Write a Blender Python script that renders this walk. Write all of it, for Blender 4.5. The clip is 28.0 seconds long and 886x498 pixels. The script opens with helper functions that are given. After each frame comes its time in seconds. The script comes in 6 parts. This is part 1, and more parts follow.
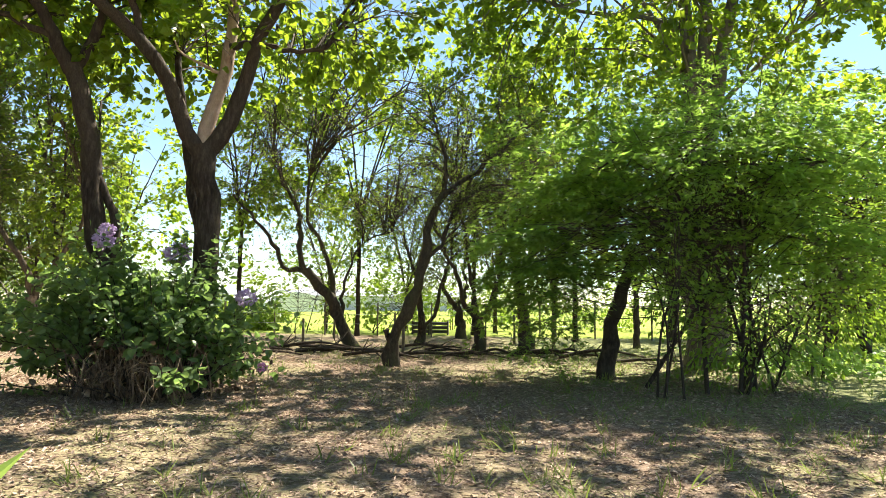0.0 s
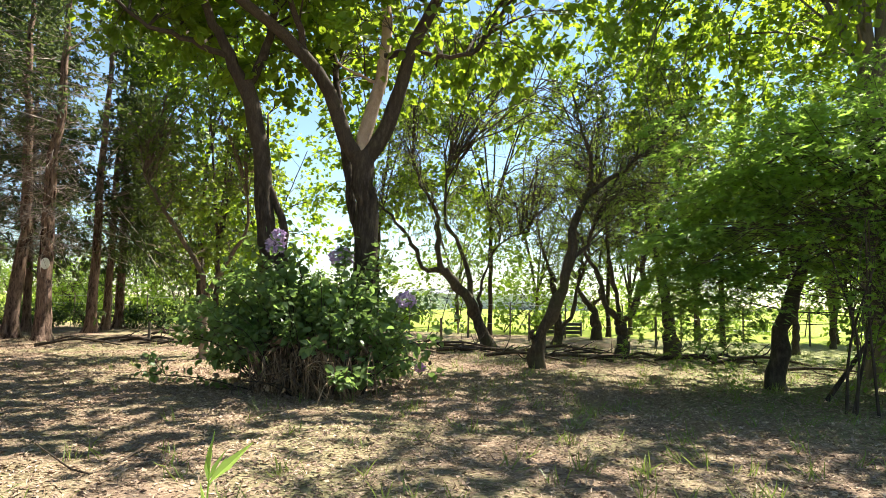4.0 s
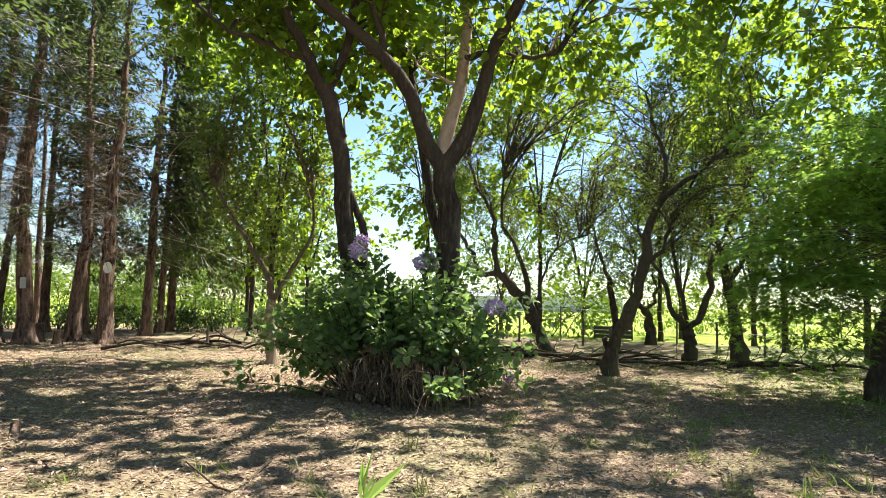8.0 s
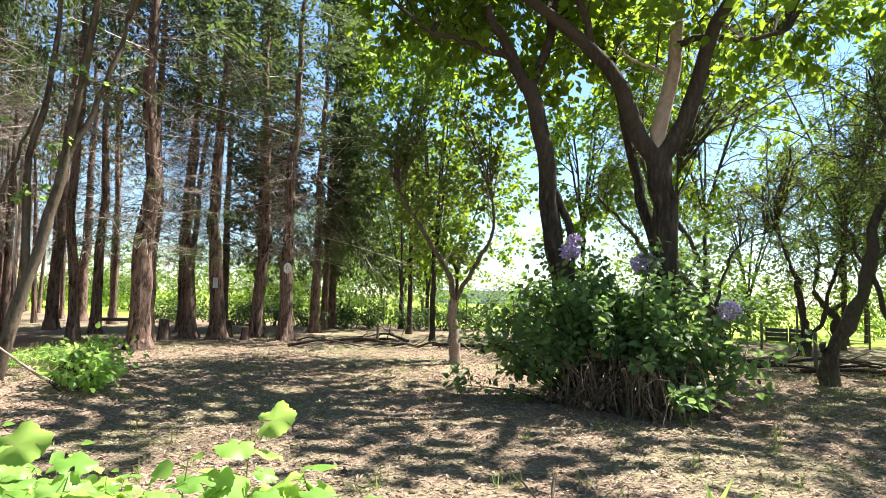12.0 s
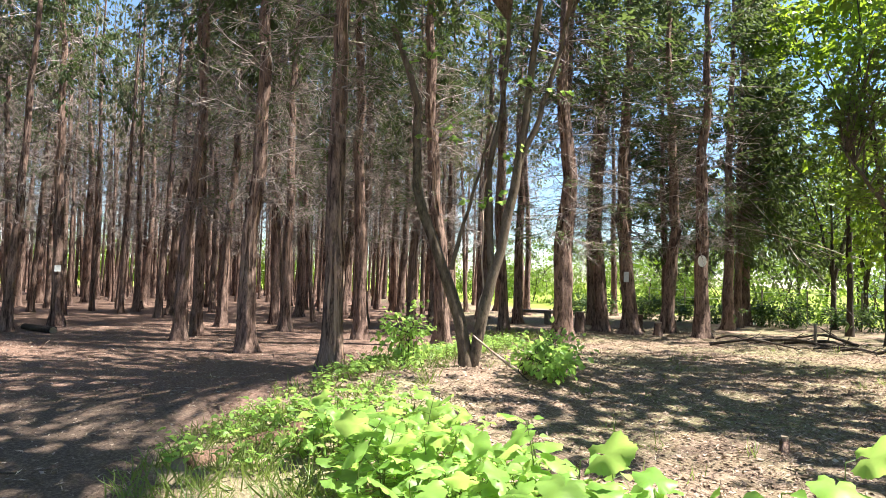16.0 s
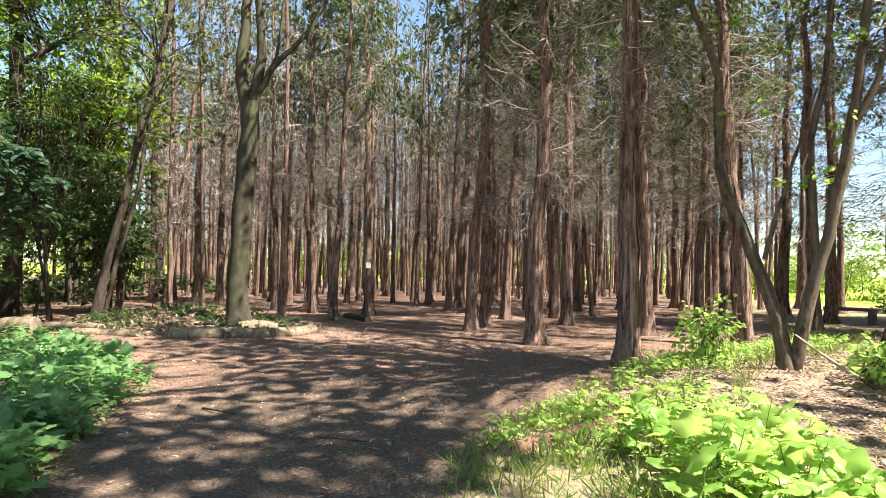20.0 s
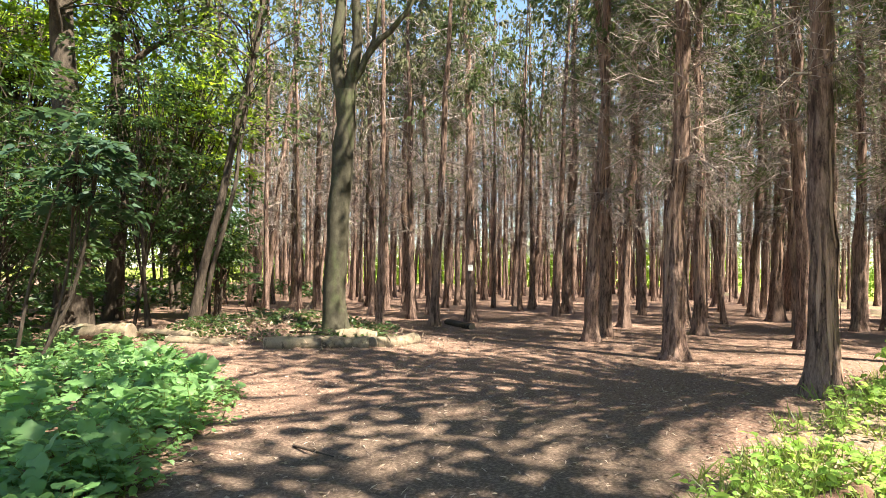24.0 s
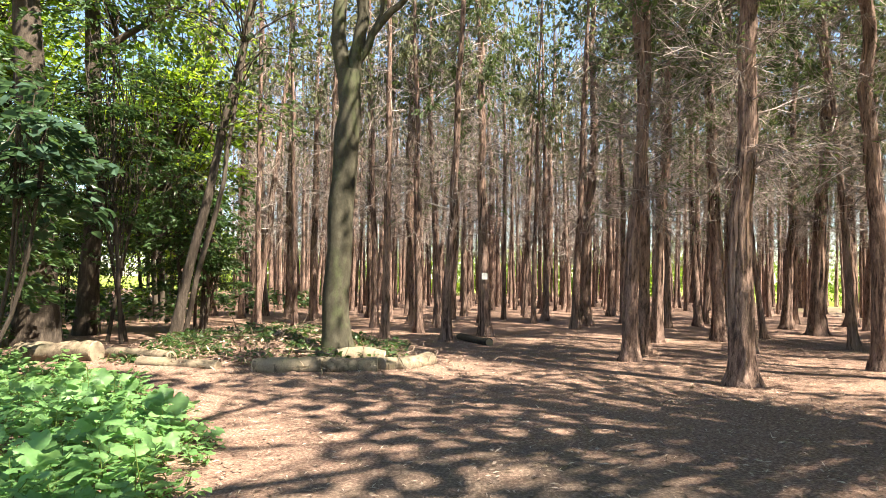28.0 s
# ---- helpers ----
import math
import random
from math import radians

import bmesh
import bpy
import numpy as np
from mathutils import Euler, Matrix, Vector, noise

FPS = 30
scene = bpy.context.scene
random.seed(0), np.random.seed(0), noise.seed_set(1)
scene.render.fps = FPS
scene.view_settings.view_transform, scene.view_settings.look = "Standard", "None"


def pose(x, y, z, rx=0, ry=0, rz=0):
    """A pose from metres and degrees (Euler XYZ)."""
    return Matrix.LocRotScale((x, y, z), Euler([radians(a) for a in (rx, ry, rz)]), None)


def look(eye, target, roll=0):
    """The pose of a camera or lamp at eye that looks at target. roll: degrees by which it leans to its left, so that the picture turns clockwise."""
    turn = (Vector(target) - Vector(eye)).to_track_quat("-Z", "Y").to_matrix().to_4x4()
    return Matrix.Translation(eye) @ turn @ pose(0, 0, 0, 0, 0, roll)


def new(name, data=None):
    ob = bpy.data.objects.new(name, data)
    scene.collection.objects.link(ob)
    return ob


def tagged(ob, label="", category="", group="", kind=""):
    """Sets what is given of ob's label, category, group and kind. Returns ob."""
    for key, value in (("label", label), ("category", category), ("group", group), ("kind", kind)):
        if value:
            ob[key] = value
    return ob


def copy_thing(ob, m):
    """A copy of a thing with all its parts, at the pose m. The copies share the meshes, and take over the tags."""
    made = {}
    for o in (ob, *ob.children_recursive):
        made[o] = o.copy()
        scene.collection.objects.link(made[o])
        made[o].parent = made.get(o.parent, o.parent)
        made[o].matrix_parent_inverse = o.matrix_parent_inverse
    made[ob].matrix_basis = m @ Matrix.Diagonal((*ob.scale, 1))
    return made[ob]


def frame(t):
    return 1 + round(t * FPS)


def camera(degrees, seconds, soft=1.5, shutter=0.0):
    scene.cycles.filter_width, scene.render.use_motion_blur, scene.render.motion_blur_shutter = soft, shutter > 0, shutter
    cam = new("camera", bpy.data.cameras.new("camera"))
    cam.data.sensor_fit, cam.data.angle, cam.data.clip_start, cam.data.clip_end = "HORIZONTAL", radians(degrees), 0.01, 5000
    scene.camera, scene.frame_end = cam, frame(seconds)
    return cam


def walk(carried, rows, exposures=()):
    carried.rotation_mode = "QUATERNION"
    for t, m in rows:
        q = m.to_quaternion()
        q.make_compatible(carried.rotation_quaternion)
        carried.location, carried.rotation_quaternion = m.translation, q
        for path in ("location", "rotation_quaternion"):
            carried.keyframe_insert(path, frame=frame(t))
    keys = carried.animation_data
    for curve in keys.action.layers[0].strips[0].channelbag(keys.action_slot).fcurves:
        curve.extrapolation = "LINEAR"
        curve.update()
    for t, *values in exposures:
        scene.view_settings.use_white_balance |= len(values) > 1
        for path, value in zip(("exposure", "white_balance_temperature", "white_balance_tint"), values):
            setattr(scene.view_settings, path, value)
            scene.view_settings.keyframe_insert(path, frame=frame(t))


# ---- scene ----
cam = camera(69.5, 28.0, soft=0.8)
PATH = [
    (0, (0.059, 0.696, 1.198), (-0.081, 2.684, 1.372), 0.7),
    (0.5, (0.042, 0.675, 1.203), (-0.115, 2.661, 1.375), 0.7),
    (1, (0.025, 0.647, 1.22), (-0.167, 2.631, 1.389), 0.8),
    (1.5, (0.008, 0.636, 1.23), (-0.247, 2.612, 1.395), 0.9),
    (2, (-0.06, 0.642, 1.237), (-0.381, 2.609, 1.4), 0.9),
    (2.5, (-0.171, 0.672, 1.238), (-0.554, 2.628, 1.401), 1.1),
    (3, (-0.255, 0.673, 1.245), (-0.695, 2.617, 1.406), 1.2),
    (3.5, (-0.327, 0.681, 1.244), (-0.807, 2.616, 1.404), 1.2),
    (4, (-0.439, 0.655, 1.253), (-0.944, 2.583, 1.415), 1.2),
    (4.5, (-0.538, 0.625, 1.288), (-1.064, 2.548, 1.448), 1.2),
    (6.5, (-0.878, 0.763, 1.276), (-1.455, 2.671, 1.445), 1.3),
    (7, (-1.004, 0.711, 1.292), (-1.585, 2.617, 1.46), 1.3),
    (7.5, (-1.135, 0.63, 1.316), (-1.718, 2.535, 1.483), 1.3),
    (8, (-1.301, 0.623, 1.309), (-1.885, 2.529, 1.474), 1.3),
    (8.5, (-1.485, 0.639, 1.308), (-2.076, 2.543, 1.471), 1.2),
    (9, (-1.64, 0.601, 1.303), (-2.257, 2.497, 1.464), 1.3),
    (9.5, (-1.828, 0.533, 1.31), (-2.489, 2.414, 1.469), 1.3),
    (10, (-2.026, 0.476, 1.343), (-2.727, 2.342, 1.498), 1.2),
    (10.5, (-2.168, 0.456, 1.327), (-2.91, 2.306, 1.482), 1.3),
    (11, (-2.331, 0.441, 1.329), (-3.123, 2.272, 1.481), 1.3),
    (11.5, (-2.471, 0.421, 1.338), (-3.327, 2.222, 1.488), 1.4),
    (13.5, (-2.97, 0.237, 1.363), (-4.184, 1.821, 1.493), 1.7),
    (14, (-3.092, 0.271, 1.349), (-4.447, 1.737, 1.472), 1.8),
    (14.5, (-3.159, 0.232, 1.374), (-4.64, 1.571, 1.487), 1.8),
    (15, (-3.292, 0.112, 1.374), (-4.868, 1.338, 1.48), 1.8),
    (15.5, (-3.356, 0.071, 1.377), (-5.017, 1.18, 1.475), 1.8),
    (16, (-3.442, 0.11, 1.372), (-5.185, 1.087, 1.465), 1.5),
    (16.5, (-3.53, 0.135, 1.377), (-5.367, 0.922, 1.465), 1.5),
    (17, (-3.575, 0.086, 1.373), (-5.469, 0.723, 1.455), 1.3),
    (17.5, (-3.597, 0.04, 1.366), (-5.519, 0.587, 1.444), 1.3),
    (18, (-3.605, -0.003, 1.367), (-5.547, 0.468, 1.441), 1.2),
    (18.5, (-3.606, -0.047, 1.361), (-5.565, 0.352, 1.432), 1.1),
    (19, (-3.634, -0.079, 1.347), (-5.606, 0.248, 1.415), 1.1),
    (19.5, (-3.664, -0.111, 1.34), (-5.646, 0.149, 1.405), 1.1),
    (20, (-3.671, -0.177, 1.326), (-5.66, 0.024, 1.387), 1.0),
    (20.5, (-3.749, -0.212, 1.315), (-5.744, -0.073, 1.375), 0.9),
    (21, (-3.893, -0.217, 1.309), (-5.891, -0.151, 1.367), 0.8),
    (21.5, (-3.995, -0.229, 1.3), (-5.994, -0.226, 1.357), 0.7),
    (22, (-4.144, -0.284, 1.296), (-6.143, -0.325, 1.355), 0.6),
    (22.5, (-4.326, -0.371, 1.288), (-6.324, -0.435, 1.351), 0.6),
    (24.5, (-5.323, -0.503, 1.319), (-7.32, -0.588, 1.387), 0.7),
    (25, (-5.539, -0.531, 1.324), (-7.536, -0.617, 1.397), 0.7),
    (25.5, (-5.735, -0.519, 1.3), (-7.732, -0.602, 1.379), 0.7),
    (26, (-5.904, -0.49, 1.277), (-7.9, -0.576, 1.362), 0.7),
    (26.5, (-6.096, -0.632, 1.287), (-8.092, -0.715, 1.373), 0.7),
    (27, (-6.228, -0.756, 1.303), (-8.224, -0.834, 1.392), 0.7),
    (27.5, (-6.438, -0.839, 1.299), (-8.435, -0.913, 1.391), 0.8),
    (28, (-6.627, -0.903, 1.309), (-8.624, -0.972, 1.402), 0.7),
]
walk(cam, [(t, look(eye, target, roll)) for t, eye, target, roll in PATH], [(0, 1.95, 6900, 5), (8, 1.9, 6600, 4), (14, 2.05, 6150, 6.5), (18, 2.12, 6450, 9), (22, 2.31, 6900, 5.8), (28, 2.56, 7050, 7.6)])

# ---- light ----
SUN_DIR = Vector((0.50, 0.78, 1.42)).normalized()      # towards the sun
world = bpy.data.worlds.new("world")
scene.world = world
world.use_nodes = True
sky = world.node_tree.nodes.new("ShaderNodeTexSky")
sky.sky_type, sky.sun_disc = "NISHITA", False
sky.sun_elevation = math.asin(SUN_DIR.z)
sky.sun_rotation = math.atan2(SUN_DIR.x, SUN_DIR.y)
sky.air_density, sky.dust_density, sky.ozone_density = 1.0, 0.1, 2.5
world.node_tree.links.new(sky.outputs[0], world.node_tree.nodes["Background"].inputs[0])
world.node_tree.nodes["Background"].inputs[1].default_value = 0.065
sun_data = bpy.data.lights.new("sun", "SUN")
sun_data.energy, sun_data.angle, sun_data.color = 5.0, radians(0.7), (1.0, 0.94, 0.84)
sun_ob = new("sun", sun_data)
sun_ob.rotation_euler = SUN_DIR.to_track_quat("Z", "Y").to_euler()

# ---- materials ----


class Nodes:
    """A new material with its node tree at hand."""

    def __init__(self, name):
        self.mat = bpy.data.materials.new(name)
        self.mat.use_nodes = True
        self.tree = self.mat.node_tree
        self.tree.nodes.clear()
        self.out = self.tree.nodes.new("ShaderNodeOutputMaterial")

    def add(self, kind, **inputs):
        node = self.tree.nodes.new("ShaderNode" + kind)
        for key, value in inputs.items():
            if hasattr(value, "is_linked") or isinstance(value, bpy.types.NodeSocket):
                self.tree.links.new(value, node.inputs[key.replace("_", " ")])
            else:
                node.inputs[key.replace("_", " ")].default_value = value
        return node

    def link(self, a, b):
        self.tree.links.new(a, b)

    def ramp(self, fac, *stops):
        node = self.tree.nodes.new("ShaderNodeValToRGB")
        els = node.color_ramp.elements
        while len(els) < len(stops):
            els.new(0.5)
        for e, (p, c) in zip(els, stops):
            e.position, e.color = p, (*c, 1)
        self.link(fac, node.inputs[0])
        return node.outputs[0]

    def noise(self, scale, vector=None, detail=4.0, rough=0.55):
        node = self.tree.nodes.new("ShaderNodeTexNoise")
        node.inputs["Scale"].default_value, node.inputs["Detail"].default_value, node.inputs["Roughness"].default_value = scale, detail, rough
        if vector is not None:
            self.link(vector, node.inputs["Vector"])
        return node.outputs["Fac"]

    def coords(self, scale=(1, 1, 1), which="Object"):
        co = self.tree.nodes.new("ShaderNodeTexCoord")
        mp = self.tree.nodes.new("ShaderNodeMapping")
        mp.inputs["Scale"].default_value = scale
        self.link(co.outputs[which], mp.inputs["Vector"])
        return mp.outputs[0]

    def mix(self, fac, a, b, blend="MIX"):
        node = self.tree.nodes.new("ShaderNodeMix")
        node.data_type, node.blend_type = "RGBA", blend
        for sock, val in ((node.inputs[0], fac), (node.inputs[6], a), (node.inputs[7], b)):
            if isinstance(val, bpy.types.NodeSocket):
                self.link(val, sock)
            else:
                sock.default_value = (*val, 1) if isinstance(val, tuple) else val
        return node.outputs[2]

    def bump(self, height, strength, distance):
        return self.add("Bump", Height=height, Strength=strength, Distance=distance).outputs[0]

    def finish(self, shader):
        self.link(shader, self.out.inputs[0])
        return self.mat


def leaf_material(name, dark, light, glow, sheer=0.45, rough=0.45, gloss=0.4):
    """Thin leaf: coloured leaf by leaf, lets part of the light through."""
    n = Nodes(name)
    island = n.tree.nodes.new("ShaderNodeNewGeometry").outputs["Random Per Island"]
    patch = n.noise(1.3, n.coords())
    vein = n.noise(45.0, n.coords(), 2.0)
    base = n.ramp(island, (0.0, dark), (0.55, tuple((a + b) / 2 for a, b in zip(dark, light))), (0.92, light), (1.0, tuple(min(1, c * 1.25) for c in light)))
    base = n.mix(0.35, base, n.ramp(patch, (0.3, dark), (0.7, light)))
    base = n.mix(0.15, base, n.ramp(vein, (0.35, dark), (0.65, light)))
    front = n.add("BsdfPrincipled", Base_Color=base, Roughness=rough)
    front.inputs["Specular IOR Level"].default_value = gloss
    back = n.add("BsdfTranslucent", Color=n.mix(0.7, base, glow))
    both = n.tree.nodes.new("ShaderNodeMixShader")
    both.inputs[0].default_value = sheer
    n.link(front.outputs[0], both.inputs[1])
    n.link(back.outputs[0], both.inputs[2])
    return n.finish(both.outputs[0])


def bark_material(name, dark, mid, light, stretch=(9, 9, 1.2), depth=0.02, rough=0.9, moss=0.0, flakes=0.0):
    n = Nodes(name)
    co = n.coords(stretch)
    ridge = n.noise(2.6, co, 7.0, 0.62)
    fine = n.noise(14.0, co, 5.0, 0.65)
    broad = n.noise(0.9, n.coords((1, 1, 0.6)), 3.0)
    col = n.ramp(ridge, (0.30, dark), (0.5, mid), (0.72, light))
    col = n.mix(n.ramp(broad, (0.38, (0, 0, 0)), (0.68, (1, 1, 1))), col, n.ramp(fine, (0.3, mid), (0.7, light)))
    if moss:
        spots = n.noise(1.6, n.coords((1, 1, 0.5)), 6.0, 0.7)
        col = n.mix(n.ramp(spots, (0.5, (0, 0, 0)), (0.66, (moss, moss, moss))), col, (0.075, 0.10, 0.035))
    tall = n.mix(0.35, ridge, fine)
    if flakes:
        scale = n.noise(4.5, n.coords((2.2, 2.2, 0.75)), 7.0, 0.72)
        edge = n.ramp(scale, (0.50, (0, 0, 0)), (0.57, (flakes, flakes, flakes)))
        col = n.mix(edge, col, n.ramp(fine, (0.3, mid), (0.55, tuple(0.75 * c for c in light)), (0.75, light)))
        col = n.mix(n.ramp(scale, (0.38, (0.8, 0.8, 0.8)), (0.46, (0, 0, 0))), col, dark)
        tall = n.mix(0.5, tall, scale)
    sh = n.add("BsdfPrincipled", Base_Color=col, Roughness=rough, Normal=n.bump(tall, 0.9, depth))
    sh.inputs["Specular IOR Level"].default_value = 0.2
    return n.finish(sh.outputs[0])


def plain_material(name, a, b, scale=8.0, rough=0.8, bump=0.3, metal=0.0):
    n = Nodes(name)
    co = n.coords()
    f = n.noise(scale, co, 6.0, 0.65)
    g = n.noise(scale * 6, co, 3.0)
    col = n.mix(0.3, n.ramp(f, (0.3, a), (0.7, b)), n.ramp(g, (0.3, a), (0.7, b)))
    sh = n.add("BsdfPrincipled", Base_Color=col, Roughness=rough, Metallic=metal, Normal=n.bump(g, bump, 0.01))
    return n.finish(sh.outputs[0])


def island_material(name, *cols, rough=0.85):
    """Dry litter and blades: one tone for each loose piece."""
    n = Nodes(name)
    island = n.tree.nodes.new("ShaderNodeNewGeometry").outputs["Random Per Island"]
    k = len(cols) - 1
    col = n.ramp(island, *[(i / k, c) for i, c in enumerate(cols)])
    col = n.mix(0.25, col, n.ramp(n.noise(30.0, n.coords(), 3.0), (0.35, cols[0]), (0.65, cols[-1])))
    sh = n.add("BsdfPrincipled", Base_Color=col, Roughness=rough)
    sh.inputs["Specular IOR Level"].default_value = 0.15
    return n.finish(sh.outputs[0])


def ground_material():
    """Litter, grass and bare soil, mixed by the ground's own cover values."""
    n = Nodes("ground_cover")
    co = n.coords()
    big, mid, fine = n.noise(0.55, co, 4.0), n.noise(4.0, co, 6.0, 0.65), n.noise(38.0, co, 5.0, 0.7)
    straw = n.noise(26.0, n.coords((0.35, 1.6, 1)), 5.0, 0.75)
    litter = n.ramp(straw, (0.28, (0.062, 0.040, 0.029)), (0.46, (0.19, 0.131, 0.096)), (0.64, (0.35, 0.26, 0.195)), (0.80, (0.58, 0.445, 0.35)))
    grass = n.ramp(straw, (0.30, (0.08, 0.095, 0.04)), (0.52, (0.21, 0.215, 0.10)), (0.75, (0.38, 0.36, 0.21)))
    soil = n.ramp(fine, (0.25, (0.060, 0.037, 0.029)), (0.5, (0.175, 0.107, 0.081)), (0.75, (0.42, 0.298, 0.232)))
    path = n.ramp(fine, (0.25, (0.060, 0.041, 0.032)), (0.5, (0.135, 0.095, 0.073)), (0.75, (0.29, 0.215, 0.168)))
    field = n.ramp(mid, (0.30, (0.13, 0.18, 0.03)), (0.55, (0.25, 0.30, 0.055)), (0.75, (0.38, 0.37, 0.13)))

    def cover(name, lo=0.35, hi=0.65):
        a = n.tree.nodes.new("ShaderNodeAttribute")
        a.attribute_name = name
        ad = n.tree.nodes.new("ShaderNodeMath")
        ad.operation = "MULTIPLY_ADD"
        n.link(mid, ad.inputs[0])
        ad.inputs[1].default_value = 0.9
        sub = n.tree.nodes.new("ShaderNodeMath")
        sub.operation = "ADD"
        n.link(a.outputs["Fac"], sub.inputs[0])
        sub.inputs[1].default_value = -0.45
        n.link(sub.outputs[0], ad.inputs[2])
        return n.ramp(ad.outputs[0], (lo, (0, 0, 0)), (hi, (1, 1, 1)))

    col = n.mix(n.ramp(big, (0.42, (0, 0, 0)), (0.62, (0.6, 0.6, 0.6))), litter, grass)
    col = n.mix(cover("grass"), col, grass)
    col = n.mix(cover("soil"), col, soil)
    col = n.mix(cover("path"), col, path)
    col = n.mix(cover("field"), col, field)
    tall = n.mix(0.5, straw, fine)
    sh = n.add("BsdfPrincipled", Base_Color=col, Roughness=0.95, Normal=n.bump(tall, 0.8, 0.03))
    sh.inputs["Specular IOR Level"].default_value = 0.1
    return n.finish(sh.outputs[0])


GROUND = ground_material()
CEDAR_BARK = bark_material("cedar_bark", (0.018, 0.010, 0.008), (0.092, 0.056, 0.045), (0.40, 0.268, 0.215), (7, 7, 1.1), 0.09, flakes=0.75)
CEDAR_STRIP = bark_material("peeling_bark", (0.08, 0.043, 0.030), (0.24, 0.145, 0.105), (0.44, 0.32, 0.26), (14, 14, 1.0), 0.015)
PLUM_BARK = bark_material("plum_bark", (0.018, 0.014, 0.011), (0.052, 0.041, 0.032), (0.13, 0.105, 0.083), (7, 7, 3.0), 0.03, moss=0.4)
DARK_BARK = bark_material("dark_bark", (0.014, 0.010, 0.008), (0.040, 0.030, 0.023), (0.115, 0.09, 0.072), (8, 8, 2.0), 0.025)
# pale dead wood; on the forked tree it stands in for sunlit bark
PALE_AND_SUNLIT_BARK = bark_material("pale_and_sunlit_bark", (0.16, 0.10, 0.075), (0.36, 0.26, 0.2), (0.55, 0.43, 0.35), (6, 6, 3.0), 0.02)
SMOOTH_BARK = bark_material("smooth_bark", (0.018, 0.016, 0.010), (0.040, 0.035, 0.023), (0.088, 0.078, 0.055), (4, 4, 2.5), 0.008, 0.8, moss=0.6)
GREY_BARK = bark_material("grey_bark", (0.05, 0.043, 0.036), (0.12, 0.105, 0.087), (0.25, 0.22, 0.185), (6, 6, 1.6), 0.015)
TWIN_BARK = bark_material("brown_grey_bark", (0.03, 0.021, 0.015), (0.095, 0.068, 0.048), (0.21, 0.16, 0.12), (6, 6, 2.6), 0.03, moss=0.2, flakes=0.4)
RED_LOG = bark_material("red_log", (0.035, 0.019, 0.013), (0.12, 0.065, 0.046), (0.25, 0.15, 0.11), (7, 7, 7), 0.05, moss=0.2, flakes=0.8)
# cracked tan bark with sunlight mixed in, for the sapling's lower trunk
SUNLIT_SAPLING_BARK = bark_material("sunlit_sapling_bark", (0.055, 0.038, 0.03), (0.20, 0.145, 0.11), (0.42, 0.325, 0.26), (7, 7, 2.2), 0.03, flakes=0.5)
LOG_BARK = bark_material("log_bark", (0.05, 0.037, 0.026), (0.14, 0.106, 0.075), (0.29, 0.23, 0.165), (5, 5, 5), 0.04, moss=0.3, flakes=0.6)
CUT_WOOD = plain_material("cut_wood", (0.17, 0.125, 0.085), (0.33, 0.26, 0.185), 14)
TREE_LEAF = leaf_material("broad_leaf", (0.035, 0.085, 0.012), (0.105, 0.19, 0.025), (0.46, 0.60, 0.04), 0.55)
PLUM_LEAF = leaf_material("plum_leaf", (0.035, 0.070, 0.014), (0.095, 0.155, 0.03), (0.36, 0.46, 0.06), 0.45)
MAPLE_LEAF = leaf_material("shade_leaf", (0.055, 0.125, 0.026), (0.14, 0.245, 0.055), (0.46, 0.68, 0.10), 0.6)
CEDAR_LEAF = leaf_material("cedar_leaf", (0.018, 0.033, 0.012), (0.064, 0.092, 0.034), (0.21, 0.28, 0.065), 0.36, 0.6)
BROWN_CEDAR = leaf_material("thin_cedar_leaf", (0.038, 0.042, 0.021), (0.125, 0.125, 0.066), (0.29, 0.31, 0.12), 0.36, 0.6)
SHRUB_LEAF = leaf_material("shrub_leaf", (0.048, 0.090, 0.034), (0.15, 0.225, 0.09), (0.36, 0.54, 0.13), 0.5, 0.45, 0.45)
EVERGREEN_LEAF = leaf_material("evergreen_leaf", (0.014, 0.036, 0.012), (0.042, 0.082, 0.024), (0.16, 0.26, 0.04), 0.25, 0.45, 0.3)
DULL_LEAF = leaf_material("dull_leaf", (0.018, 0.040, 0.026), (0.048, 0.088, 0.054), (0.12, 0.22, 0.08), 0.28, 0.55, 0.2)
WEED_LEAF = leaf_material("weed_leaf", (0.12, 0.23, 0.045), (0.28, 0.43, 0.10), (0.62, 0.84, 0.2), 0.5)
BED_LEAF = leaf_material("bed_leaf", (0.10, 0.205, 0.075), (0.18, 0.32, 0.118), (0.36, 0.60, 0.19), 0.48)
FAR_LEAF = leaf_material("far_leaf", (0.055, 0.105, 0.014), (0.14, 0.225, 0.032), (0.38, 0.54, 0.05), 0.42)
GRASS_BLADE = leaf_material("grass_blade", (0.06, 0.10, 0.025), (0.17, 0.22, 0.06), (0.4, 0.5, 0.1), 0.4)
DRY_STALK = island_material("dry_stalk", (0.045, 0.027, 0.018), (0.11, 0.070, 0.045), (0.20, 0.135, 0.088), (0.40, 0.29, 0.195))
LITTER = island_material("dry_litter", (0.105, 0.066, 0.05), (0.21, 0.142, 0.105), (0.34, 0.242, 0.18), (0.55, 0.42, 0.325))
# the lightest tones stand in for twigs that catch the sun
DEAD_TWIG = island_material("dead_twig", (0.035, 0.026, 0.023), (0.075, 0.057, 0.051), (0.15, 0.117, 0.105), (0.30, 0.24, 0.215), (0.58, 0.485, 0.435))
CHIP = island_material("floor_chip", (0.05, 0.032, 0.024), (0.13, 0.088, 0.065), (0.26, 0.185, 0.14), (0.56, 0.45, 0.36))
